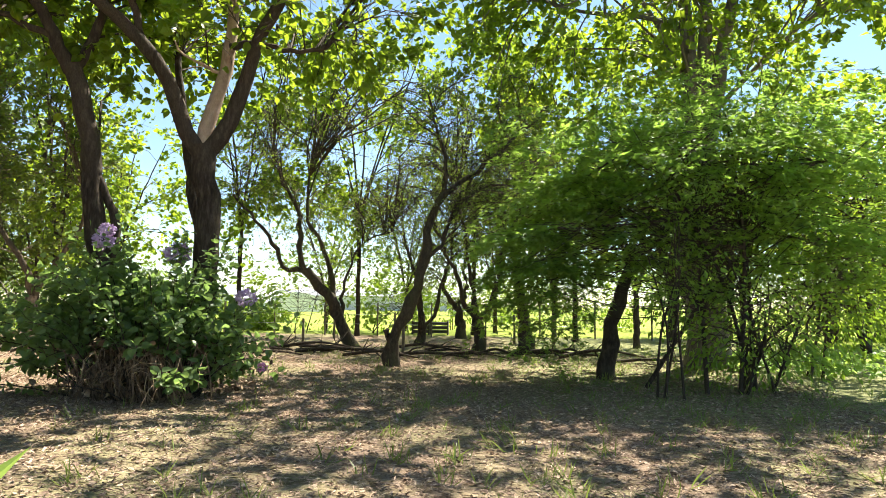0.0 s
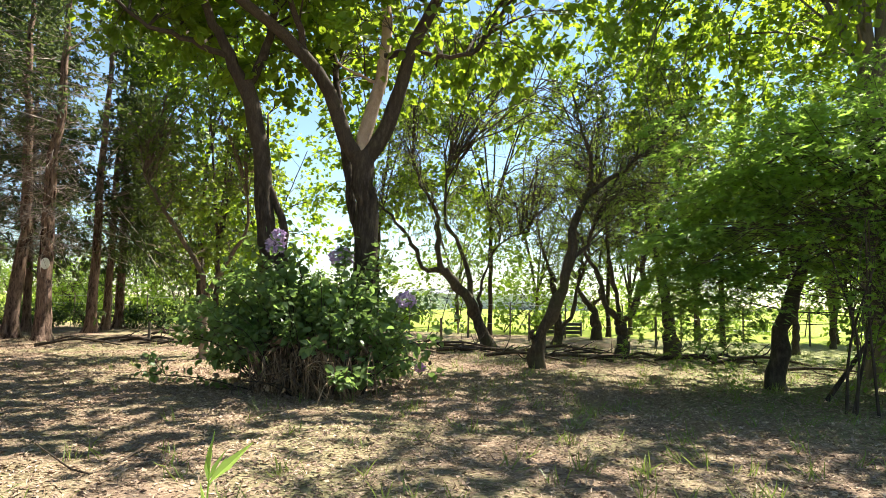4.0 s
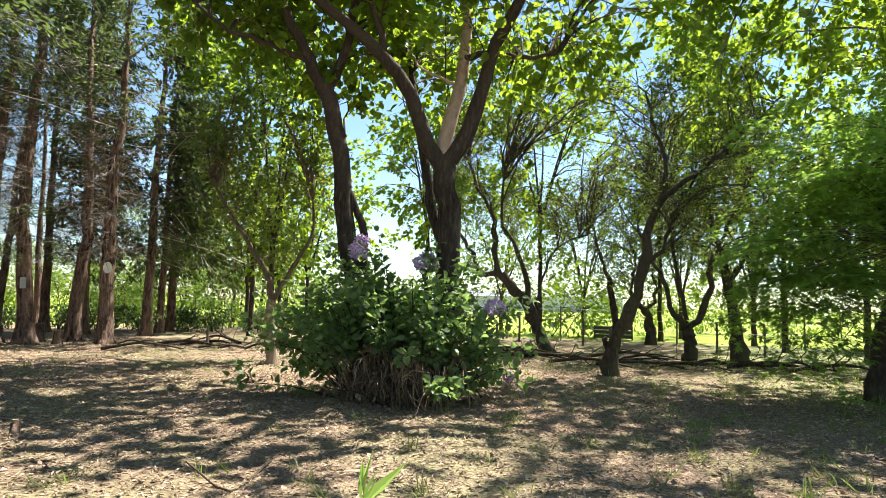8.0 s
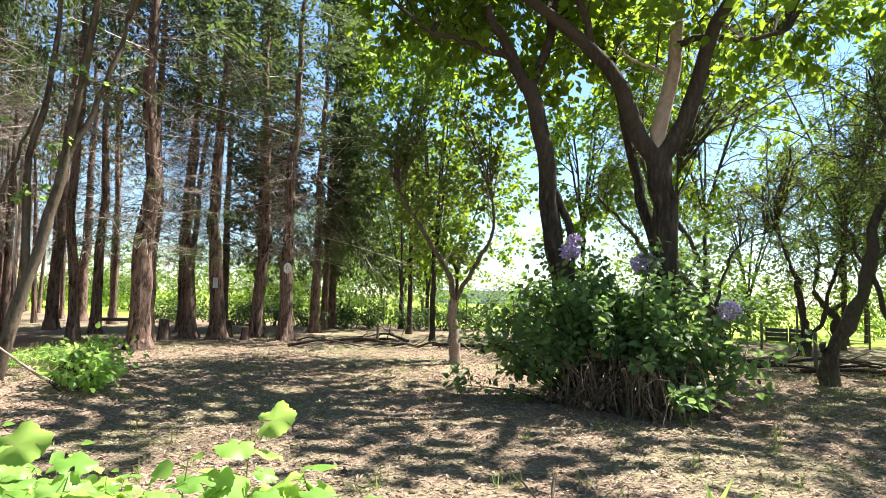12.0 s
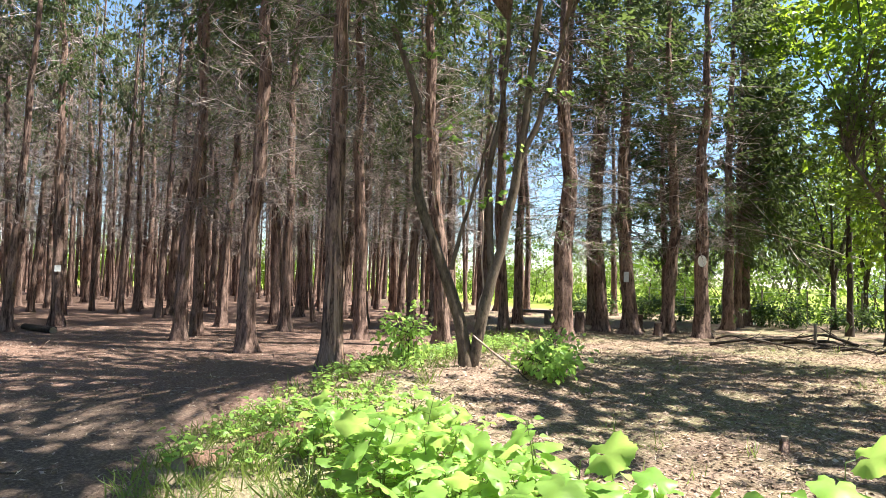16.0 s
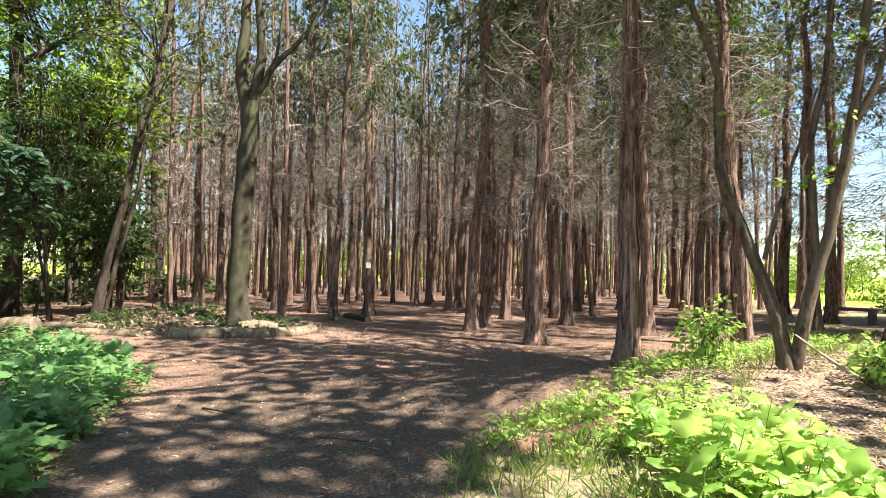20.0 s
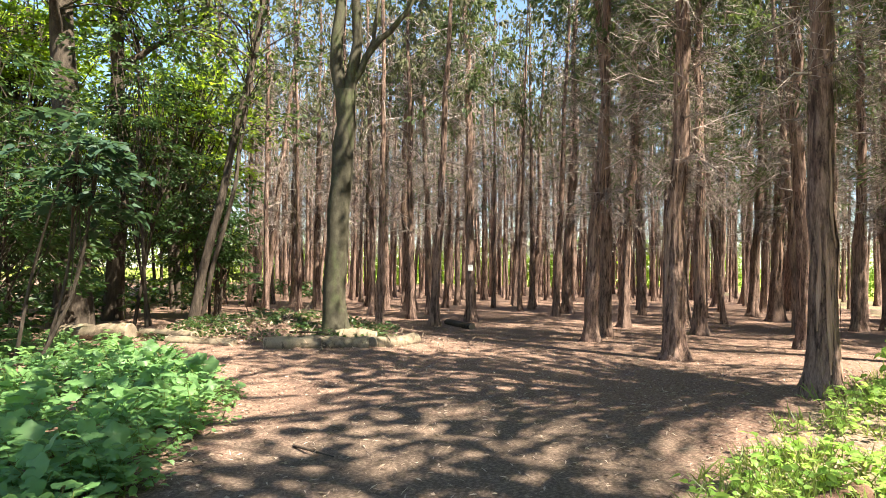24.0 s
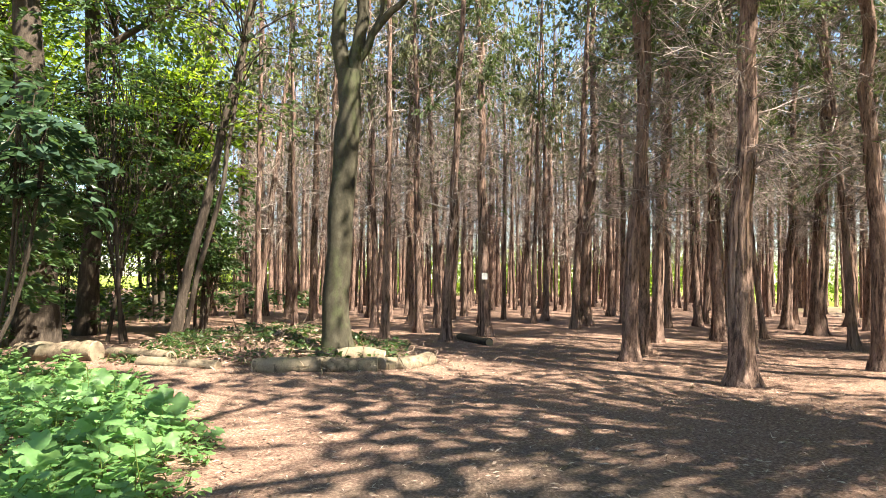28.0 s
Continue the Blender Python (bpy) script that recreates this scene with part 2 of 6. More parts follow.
PETAL = island_material("flower_petal", (0.42, 0.29, 0.52), (0.56, 0.42, 0.66), (0.70, 0.55, 0.74), rough=0.6)
PINK_PETAL = island_material("pink_petal", (0.72, 0.33, 0.62), (0.8, 0.45, 0.72), rough=0.6)
WHITE_PAINT = plain_material("white_paint", (0.62, 0.62, 0.58), (0.8, 0.8, 0.77), 20, 0.5, 0.1)
GREY_METAL = plain_material("grey_metal", (0.28, 0.29, 0.29), (0.45, 0.46, 0.46), 20, 0.45, 0.1, 0.6)
POST_WOOD = plain_material("weathered_wood", (0.07, 0.055, 0.042), (0.2, 0.165, 0.13), 10)
CRATE = plain_material("dark_crate", (0.03, 0.03, 0.032), (0.09, 0.085, 0.08), 12, 0.6)
FAR_WALL = plain_material("far_wall", (0.5, 0.51, 0.53), (0.66, 0.67, 0.69), 0.6)
FAR_ROOF = plain_material("far_roof", (0.2, 0.22, 0.26), (0.32, 0.34, 0.38), 0.8)

# ---- mesh helpers ----
rng = np.random.default_rng(11)


def hill(x, y):
    """Height of the ground."""
    x, y = np.asarray(x, float), np.asarray(y, float)
    z = 0.22 * np.exp(-((x + 10.6) / 2.6) ** 2 - ((y - 4.6) / 2.8) ** 2)
    z = z + 0.35 * np.exp(-((x + 17.4) / 1.8) ** 2 - ((y + 4.2) / 2.0) ** 2)
    near = np.exp(-((x + 8) / 22) ** 2 - ((y - 6) / 20) ** 2)
    return z + near * (0.018 * np.sin(1.7 * x + 0.6 * y) * np.cos(1.3 * y - 0.4 * x) + 0.012 * np.sin(3.9 * x - 2.1 * y))


def mesh_of(name, verts, faces, mat, smooth=False):
    """A mesh from an array of corners and one array of faces, all with the same number of sides."""
    me = bpy.data.meshes.new(name)
    verts, faces = np.asarray(verts, np.float32), np.asarray(faces, np.int32)
    k = faces.shape[1]
    me.vertices.add(len(verts))
    me.vertices.foreach_set("co", verts.ravel())
    me.loops.add(faces.size)
    me.loops.foreach_set("vertex_index", faces.ravel())
    me.polygons.add(len(faces))
    me.polygons.foreach_set("loop_start", np.arange(0, faces.size, k, dtype=np.int32))
    me.polygons.foreach_set("use_smooth", np.full(len(faces), smooth))
    me.update(calc_edges=True)
    me.validate()
    me.materials.append(mat)
    return me


def join(*pieces):
    """Arrays of corners and faces, put together."""
    vs, fs, n = [], [], 0
    for v, f in pieces:
        vs.append(v)
        fs.append(f + n)
        n += len(v)
    return np.concatenate(vs), np.concatenate(fs)


def part(name, arrays, mat, parent=None, label="", smooth=False):
    ob = new(name, mesh_of(name, *arrays, mat, smooth))
    ob.parent = parent
    if label:
        ob["label"] = label
    return ob


def bm_part(name, bm, mat, parent=None, label="", smooth=False):
    me = bpy.data.meshes.new(name)
    bm.to_mesh(me)
    bm.free()
    me.materials.append(mat)
    for p in me.polygons:
        p.use_smooth = smooth
    ob = new(name, me)
    ob.parent = parent
    if label:
        ob["label"] = label
    return ob


def thing(name, x, y, z=None, label="", category="", group="", kind=""):
    ob = new(name)
    ob.empty_display_size = 0.1
    ob.location = (x, y, float(hill(x, y)) if z is None else z)
    return tagged(ob, label, category, group, kind)


def unit(v):
    return v / np.maximum(np.linalg.norm(v, axis=-1, keepdims=True), 1e-9)


def tubes(P, R, sides=3, ridge=0.0, lobes=0):
    """Tapered tubes along N paths of k points. P: N,k,3; R: N,k. Quads."""
    P, R = np.asarray(P, float), np.asarray(R, float)
    N, k, _ = P.shape
    T = np.gradient(P, axis=1)
    T = unit(T)
    ref = np.where(np.abs(T[:, :1, 2:3]) > 0.8, np.array([1.0, 0.1, 0]), np.array([0, 0.1, 1.0]))
    A = unit(np.cross(T, np.broadcast_to(ref, T.shape)))
    B = np.cross(T, A)
    th = np.linspace(0, 2 * np.pi, sides, endpoint=False)
    rad = np.repeat(R[:, :, None], sides, 2)
    if ridge:
        wob = rng.normal(0, ridge, (N, k, sides))
        rad = rad * (1 + wob + ridge * np.cos(lobes * th + 0.6 * np.sin(np.arange(k))[None, :, None]))
    V = P[:, :, None] + rad[..., None] * (np.cos(th)[:, None] * A[:, :, None] + np.sin(th)[:, None] * B[:, :, None])
    base = (np.arange(N) * k * sides)[:, None, None]
    i = (np.arange(k - 1) * sides)[None, :, None]
    s = np.arange(sides)[None, None]
    s2 = (s + 1) % sides
    F = np.stack([base + i + s, base + i + s2, base + i + sides + s2, base + i + sides + s], -1)
    return V.reshape(-1, 3), F.reshape(-1, 4)


def ribbons(P, width):
    """Thin straight slips for twigs that stay far off. Quads."""
    d = unit(P[:, 1] - P[:, 0])
    side = unit(np.cross(d, rng.normal(size=d.shape))) * width * 0.5
    V = np.stack([P[:, 0] - side, P[:, 0] + side, P[:, 1] + side * 0.4, P[:, 1] - side * 0.4], 1)
    return V.reshape(-1, 3), np.arange(len(P) * 4).reshape(-1, 4)


def smooth_path(points, k):
    """k points along a soft curve through the given ones."""
    p = np.array(points, float)
    d = np.r_[0, np.cumsum(np.linalg.norm(np.diff(p, axis=0), axis=1))]
    u = np.linspace(0, d[-1], k)
    ext = np.vstack([2 * p[0] - p[1], p, 2 * p[-1] - p[-2]])
    out = []
    for x in u:
        j = min(np.searchsorted(d, x, side="right") - 1, len(p) - 2)
        t = (x - d[j]) / max(d[j + 1] - d[j], 1e-6)
        a, b, c, e = ext[j], ext[j + 1], ext[j + 2], ext[j + 3]
        out.append(0.5 * (2 * b + (c - a) * t + (2 * a - 5 * b + 4 * c - e) * t * t + (3 * b - a - 3 * c + e) * t ** 3))
    return np.array(out)


def sprout(P, R, per, length, spread=0.8, up=0.15, wander=0.25, k=4, start=0.25, thin=0.45):
    """Side shoots of N parents: `per` for each, with k points."""
    N, m, _ = P.shape
    idx = np.repeat(np.arange(N), per)
    t = rng.uniform(start, 1.0, len(idx)) * (m - 1.001)
    j = t.astype(int)
    f = (t - j)[:, None]
    root = P[idx, j] * (1 - f) + P[idx, j + 1] * f
    tan = unit(P[idx, j + 1] - P[idx, j])
    r0 = (R[idx, j] * (1 - f[:, 0]) + R[idx, j + 1] * f[:, 0]) * thin
    d = unit(tan + spread * unit(rng.normal(size=tan.shape)) + np.array([0, 0, up]))
    L = rng.uniform(*length, len(idx))
    pts = [root]
    for s in range(k - 1):
        d = unit(d + wander * rng.normal(size=d.shape) + np.array([0, 0, up * 0.3]))
        pts.append(pts[-1] + d * (L / (k - 1))[:, None])
    return np.stack(pts, 1), r0[:, None] * np.linspace(1, 0.3, k)[None]


# leaf outlines: corners and triangles, base at the origin, tip along +y, about 1 long
BLADE = (np.array([[0, 0, 0], [0.26, 0.45, 0.07], [0, 1.0, -0.06], [-0.26, 0.45, 0.07]]), np.array([[0, 1, 2], [0, 2, 3]]))
SLIM = (np.array([[0, 0, 0], [0.1, 0.4, 0.03], [0, 1.0, -0.08], [-0.1, 0.4, 0.03]]), np.array([[0, 1, 2], [0, 2, 3]]))
OVAL = (np.array([[0, 0, 0], [0.30, 0.22, 0.08], [0.33, 0.55, 0.09], [0, 1.0, -0.1], [-0.33, 0.55, 0.09], [-0.30, 0.22, 0.08], [0, 0.5, 0]]),
        np.array([[0, 1, 6], [1, 2, 6], [2, 3, 6], [3, 4, 6], [4, 5, 6], [5, 0, 6]]))
PALM = (np.array([[0, 0, 0], [0.16, 0.42, 0.03], [0, 1.0, -0.08], [-0.16, 0.42, 0.03], [0.55, 0.62, -0.03], [-0.55, 0.62, -0.03], [0.48, 0.06, -0.05], [-0.48, 0.06, -0.05], [0.2, 0.22, 0.02], [-0.2, 0.22, 0.02]]),
        np.array([[0, 1, 2], [0, 2, 3], [0, 4, 1], [0, 3, 5], [0, 6, 8], [0, 9, 7]]))
ROUND = (np.array([[0, 0, 0], [0.30, 0.2, 0.07], [0.36, 0.52, 0.08], [0, 1.0, -0.1], [-0.36, 0.52, 0.08], [-0.30, 0.2, 0.07]]), np.array([[0, 1, 2], [0, 2, 3], [0, 3, 4], [0, 4, 5]]))
_a = np.linspace(-2.75, 2.75, 15)
_r = np.array([0.42, 0.56, 0.50, 0.62, 0.50, 0.66, 0.56, 0.80, 0.56, 0.66, 0.50, 0.62, 0.50, 0.56, 0.42])
LOBED = (np.vstack([[0, 0.3, 0.0], np.c_[0.8 * _r * np.sin(_a), 0.3 + 0.85 * _r * np.cos(_a), 0.06 * np.cos(2 * _a)]]),
         np.array([[0, i, i + 1] for i in range(1, 15)]))


_b = np.linspace(-2.9, 2.9, 41)
_q = 0.56 + 0.055 * np.cos(5 * _b) + 0.10 * np.cos(_b) + 0.022 * np.cos(40 * _b / 5.8 * 6.283 * 0.5)
_e = np.c_[0.86 * _q * np.sin(_b), 0.33 + 0.9 * _q * np.cos(_b), 0.05 * np.cos(5 * _b) - 0.07]
_m = np.c_[0.5 * _e[::2, 0], 0.33 + 0.5 * (_e[::2, 1] - 0.33), 0.03 + 0 * _e[::2, 2]]
TOOTHED = (np.vstack([[0, 0.3, -0.02], _m, _e]), np.array([[0, 1 + i, 2 + i] for i in range(20)]
           + [t for i in range(20) for t in ([1 + i, 22 + 2 * i, 23 + 2 * i], [1 + i, 23 + 2 * i, 2 + i], [2 + i, 23 + 2 * i, 24 + 2 * i])]))
STRAP = (np.array([[-0.022, 0, 0], [0.022, 0, 0], [0.026, 0.4, 0.02], [-0.026, 0.4, 0.02], [0.018, 0.75, -0.03], [-0.018, 0.75, -0.03], [0, 1.0, -0.16]]), np.array([[0, 1, 2], [0, 2, 3], [3, 2, 4], [3, 4, 5], [5, 4, 6]]))


def leaves(shape, pos, size, face=None, droop=0.5, up=0.6):
    """Leaves at the given places. face: the way that each points; up: how far they lie flat, facing the sky."""
    v, f = shape
    N = len(pos)
    d = rng.normal(size=(N, 3)) if face is None else np.asarray(face, float) + 0.45 * rng.normal(size=(N, 3))
    d[:, 2] = d[:, 2] * (1 - 0.5 * up) - droop * rng.uniform(0, 1, N)
    d = unit(d)
    nrm = rng.normal(size=(N, 3)) * (1 - up) + np.array([0, 0, 1.0]) * up + 0.25 * rng.normal(size=(N, 3))
    x = unit(np.cross(d, nrm))
    z = np.cross(x, d)
    s = (size if np.ndim(size) else rng.uniform(0.65, 1.25, N) * size)[:, None, None]
    V = np.asarray(pos)[:, None] + s * (v[None, :, :1] * x[:, None] + v[None, :, 1:2] * d[:, None] + v[None, :, 2:] * z[:, None])
    F = f[None] + (np.arange(N) * len(v))[:, None, None]
    return V.reshape(-1, 3), F.reshape(-1, f.shape[1])


def along(P, n):
    """n places and directions picked on paths, mostly towards their tips."""
    N, k, _ = P.shape
    i = rng.integers(0, N, n)
    t = np.sqrt(rng.uniform(0.05, 1, n)) * (k - 1.001)
    j = t.astype(int)
    f = (t - j)[:, None]
    return P[i, j] * (1 - f) + P[i, j + 1] * f, unit(P[i, j + 1] - P[i, j])


# ---- ground ----


def edge_of_soil(x):
    """The line between the meadow (beyond it) and the bare floor of the wood."""
    return np.interp(x, [-60, -30, -17, -14.5, -11.6, -10.1, -8.5, -7.2, -4, 2], [16, 14, 9.3, 6.6, 3.3, 1.9, 0.6, 0.3, -0.2, -1.0])


def edge_of_bed(x):
    """The upper edge of the leafy bed along the path's other side."""
    return np.interp(x, [-18, -15.6, -15.0, -13.4, -11.6, -9.3, -7.6, -5], [-8.6, -7.4, -6.2, -4.4, -2.9, -2.5, -2.2, -2.0])


def make_ground():
    def steps(*runs):
        return np.unique(np.concatenate([np.arange(a, b, s) for a, b, s in runs] + [[runs[-1][1]]]).round(3))
    xs = steps((-900, -100, 100), (-100, -40, 4), (-40, -18, 0.6), (-18, 4, 0.2), (4, 16, 0.5), (16, 60, 4), (60, 900, 105))
    ys = steps((-900, -60, 105), (-60, -14, 3), (-14, -4, 0.4), (-4, 12, 0.2), (12, 28, 0.5), (28, 80, 4), (80, 900, 102.5))
    X, Y = np.meshgrid(xs, ys)
    Z = hill(X, Y)
    close = np.exp(-((X + 7) / 14) ** 2 - ((Y - 4) / 12) ** 2)
    Z = Z + close * rng.normal(0, 0.006, Z.shape)
    V = np.stack([X, Y, Z], -1).reshape(-1, 3)
    nx, ny = len(xs), len(ys)
    i = (np.arange(ny - 1)[:, None] * nx + np.arange(nx - 1)[None]).ravel()
    F = np.stack([i, i + 1, i + nx + 1, i + nx], -1)
    ob = part("ground", (V, F), GROUND, smooth=True)
    tagged(ob, "dry leaf-littered woodland ground with grass and bare soil", "ground", kind="structure")
    x, y = V[:, 0], V[:, 1]
    sd = edge_of_soil(x) - y
    soil = np.clip(0.5 + sd / 1.0, 0, 1) * np.clip((x + 66) / 6, 0, 1)
    path = np.clip(1.25 - np.abs(y + 0.5 - 0.12 * np.minimum(x + 12, 0)) / 2.6, 0, 1) * np.clip((x + 14) / 5, 0, 1) * np.clip(0.5 + sd, 0, 1)
    grass = np.clip((x + 1.5) / 4, 0, 1) * np.clip((y - 6.5) / 3, 0, 1) * 0.9
    field = np.clip((y - 24) / 3, 0, 1)
    field = np.maximum(field, np.clip((-66 - x) / 4, 0, 1))
    field = np.maximum(field, np.clip((y - np.interp(x, [-60, -30, -20], [18, 19, 24])) / 2, 0, 1) * (x < -18))
    field = np.maximum(field, np.clip((x - 9) / 3, 0, 1) * np.clip((y - 10) / 3, 0, 1))
    for nm, val in (("soil", soil), ("path", path), ("grass", grass), ("field", field)):
        ob.data.attributes.new(nm, "FLOAT", "POINT").data.foreach_set("value", val.astype(np.float32))


make_ground()

# ---- trees ----


BROAD = (np.array([[0, 0, 0], [0.40, 0.42, 0.09], [0, 1.0, -0.1], [-0.40, 0.42, 0.09]]), np.array([[0, 1, 2], [0, 2, 3]]))


def reach_out(limb_pts, center, radii, n, wander, shell=0.5):
    """Boughs from the limbs to places spread through an egg-shaped crown."""
    d = unit(rng.normal(size=(n, 3)))
    goal = center + d * np.array(radii) * (rng.uniform(shell ** 3, 1, n) ** (1 / 3))[:, None]
    far = np.linalg.norm(goal[:, None] - limb_pts[None], axis=2) * (1 + 0.8 * (limb_pts[None, :, 2] > goal[:, None, 2]))
    near = np.argsort(far + rng.uniform(0, 0.5, far.shape), axis=1)[:, 0]
    root = limb_pts[near]
    t = np.linspace(0, 1, 6)[None, :, None]
    span = np.linalg.norm(goal - root, axis=1)[:, None, None]
    bulge = np.array([0, 0, 0.22]) * span * np.sin(np.pi * t)
    wob = np.cumsum(rng.normal(0, 1, (n, 6, 3)), 1) * wander * 0.12 * span
    P = root[:, None] * (1 - t) + goal[:, None] * t + bulge + (wob - wob[:, :1]) * np.sin(np.pi * t * 0.9)
    R = np.linspace(1, 0.3, 6)[None] * np.clip(0.009 * span[:, :, 0], 0.007, 0.035)
    return P, R


# gaps in the crowns: where the sun gets down to the floor (x, y, radius)
CLEARING_GAPS = ((-6.9, 4.5, 1.1), (-6.1, 3.6, 0.9), (-4.4, 4.3, 0.6), (-3.0, 4.4, 0.5), (-3.4, 5.4, 0.5), (-1.3, 6.3, 0.5), (-8.1, 10.0, 0.45), (-4.6, 5.8, 0.4), (-0.5, 6.8, 0.5), (-8.4, 7.0, 0.5), (-5.6, 7.3, 0.7), (-4.7, 7.3, 0.6),
                 (-3.7, 7.4, 0.6), (-6.3, 7.6, 0.5), (-4.3, 8.0, 0.5), (-5.3, 8.2, 0.5), (-5.0, 6.2, 0.5), (-4.2, 6.5, 0.5), (-6.0, 6.6, 0.45))
PATH_GAPS = ((-9.95, 0.9, 1.0), (-10.0, 1.4, 1.2), (-9.8, 1.9, 1.0), (-9.6, 1.1, 0.8), (-10.4, 1.7, 0.9), (-11.3, 1.6, 0.7), (-11.3, 0.45, 0.55), (-11.1, -2.2, 0.65), (-11.9, -2.5, 0.5), (-9.45, -1.0, 0.4), (-12.3, 1.8, 0.5), (-13.8, 0.1, 0.5), (-7.6, 2.0, 1.0),
             (-6.4, 1.9, 1.1), (-5.2, 2.2, 1.1), (-13.0, -1.0, 0.4), (-14.5, 1.6, 0.5), (-11.0, -0.5, 0.4), (-11.0, 1.0, 0.5), (-10.5, 0.3, 0.4), (-12.6, 0.6, 0.4), (-12.6, 1.3, 0.5),
             (-13.1, 1.8, 0.6), (-12.9, 2.5, 0.55), (-13.5, 2.6, 0.6), (-13.9, 1.3, 0.55), (-12.3, 2.0, 0.45), (-13.4, 0.9, 0.45), (-14.4, 2.3, 0.6))


GAP_WAVES = [(12.0 + 9.0 * ((i * 0.618) % 1), i * 2.399, i * 1.7) for i in range(16)]


def let_sun_in(pos, off):
    """Which leaves stay, so that the crown has its gaps."""
    p = pos + off
    gx, gy = p[:, 0] - 0.352 * p[:, 2], p[:, 1] - 0.549 * p[:, 2]
    u = rng.uniform(0, 1, len(p))
    field = sum(np.sin(k * (gx * math.cos(a) + gy * math.sin(a)) + f) for k, a, f in GAP_WAVES) / math.sqrt(len(GAP_WAVES) / 2)
    deep = 1.6 * np.clip((0.9 - gy) / 0.8, 0, 1) * np.clip((gx + 9.7) / 0.7, 0, 1)
    keep = u > 0.98 * np.clip((field - deep - np.interp(gx, [-12, -10.5, -9.5, -7.8, -6.5, -4.5, -3, 0, 1.5, 3], [-0.25, -0.2, 0.0, 0.0, -0.3, -0.3, 0.1, 0.45, 0.25, -0.1])) / 0.22, 0, 1)
    for x, y, r in CLEARING_GAPS + PATH_GAPS:
        keep &= u > 1.7 - 1.35 * np.hypot(gx - x, gy - y) / r
    return keep


def sunlit(shape, arrays, off):
    """Takes the leaves out of a crown that stand in its gaps."""
    k = len(shape[0])
    V = arrays[0].reshape(-1, k, 3)
    V = V[let_sun_in(V.mean(1), off)]
    return V.reshape(-1, 3), (shape[1][None] + (np.arange(len(V)) * k)[:, None, None]).reshape(-1, shape[1].shape[1])


def broad_tree(name, x, y, limbs, bark, leaf, n_leaf, leaf_size, label, twigs=(60, 7), reach=(0.9, 0.5), egg=None, shape=BLADE,
               up=0.1, lie=0.5, sides=12, crown=True, first=1, wander=0.22, category="tree", group="", spread=0.9, shell=0.45, single=True, twig_r=(0.003, 0.008), unseen_crowns=(), girth=1.0, knots=0.045):
    """A tree from its main limbs: (points, thick end, thin end). Boughs grow from the limbs into the egg of the crown; twigs and leaves on them."""
    root = thing(name, x, y, 0, label, category, group)
    off = np.array([x, y, 0.0])
    paths, radii = [], []
    for pts, r0, r1, *_ in limbs:
        p = smooth_path(pts, 14) - off
        p[1:-1] += rng.normal(0, 0.012, (12, 3))
        paths.append(p)
        radii.append(np.linspace(r0, r1, 14))
    P, R = np.array(paths), np.array(radii)
    R *= girth
    R[0, 0] *= 1.4
    R[0, 1] *= 1.12
    if knots > 0.06:
        R = R * rng.uniform(0.84, 1.22, R.shape)
        P[:, 1:-1] += rng.normal(0, 0.025, P[:, 1:-1].shape)
    for i in range(len(limbs)):
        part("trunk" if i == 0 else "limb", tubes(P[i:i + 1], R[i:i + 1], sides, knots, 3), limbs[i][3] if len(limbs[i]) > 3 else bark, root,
             "bark coloured paler to look sunlit" if len(limbs[i]) > 3 else "", smooth=True)
    if not crown:
        return root
    c, rad = np.array(egg[0]) - off, np.array(egg[1])
    base = P[first:, 3:].reshape(-1, 3)
    g1, r1 = reach_out(base, c, rad, twigs[0], wander, shell)
    g2, r2 = sprout(g1, r1, twigs[1], (reach[1] * 0.5, reach[1] * 1.5), spread, up, wander, 4, 0.15, 0.6)
    r2 = np.clip(r2, *twig_r)
    if single:
        for i in range(len(g1)):
            part("branch", tubes(g1[i:i + 1], r1[i:i + 1], 4), bark, root)
        tw = part("twig_mass", tubes(g2, r2, 3), bark, root)
    else:
        tw = part("twig_mass", join(tubes(g1, r1, 4), tubes(g2, r2, 3)), bark, root)
    tagged(tw, kind="stuff")
    pos, way = along(g2, n_leaf)
    pos = pos + rng.normal(0, leaf_size * 0.5, pos.shape)
    part("crown", sunlit(shape, leaves(shape, pos, leaf_size, way, 0.5, lie), off), leaf, root)
    # additional crowns above the view, there only to cast shade
    for c2, r2, boughs, n2 in unseen_crowns:
        g1, r1 = reach_out(base, np.array(c2) - off, np.array(r2), boughs, wander, 0.3)
        g2, r2 = sprout(g1, r1, 7, (reach[1] * 0.5, reach[1] * 1.5), spread, up, wander, 4, 0.15, 0.6)
        tagged(part("twig_mass", join(tubes(g1, r1, 4), tubes(g2, np.clip(r2, *twig_r), 3)), bark, root), kind="stuff")
        pos, way = along(g2, n2)
        pos = pos + rng.normal(0, leaf_size * 0.5, pos.shape)
        part("crown", sunlit(shape, leaves(shape, pos, leaf_size, way, 0.5, lie), off), leaf, root)
    return root


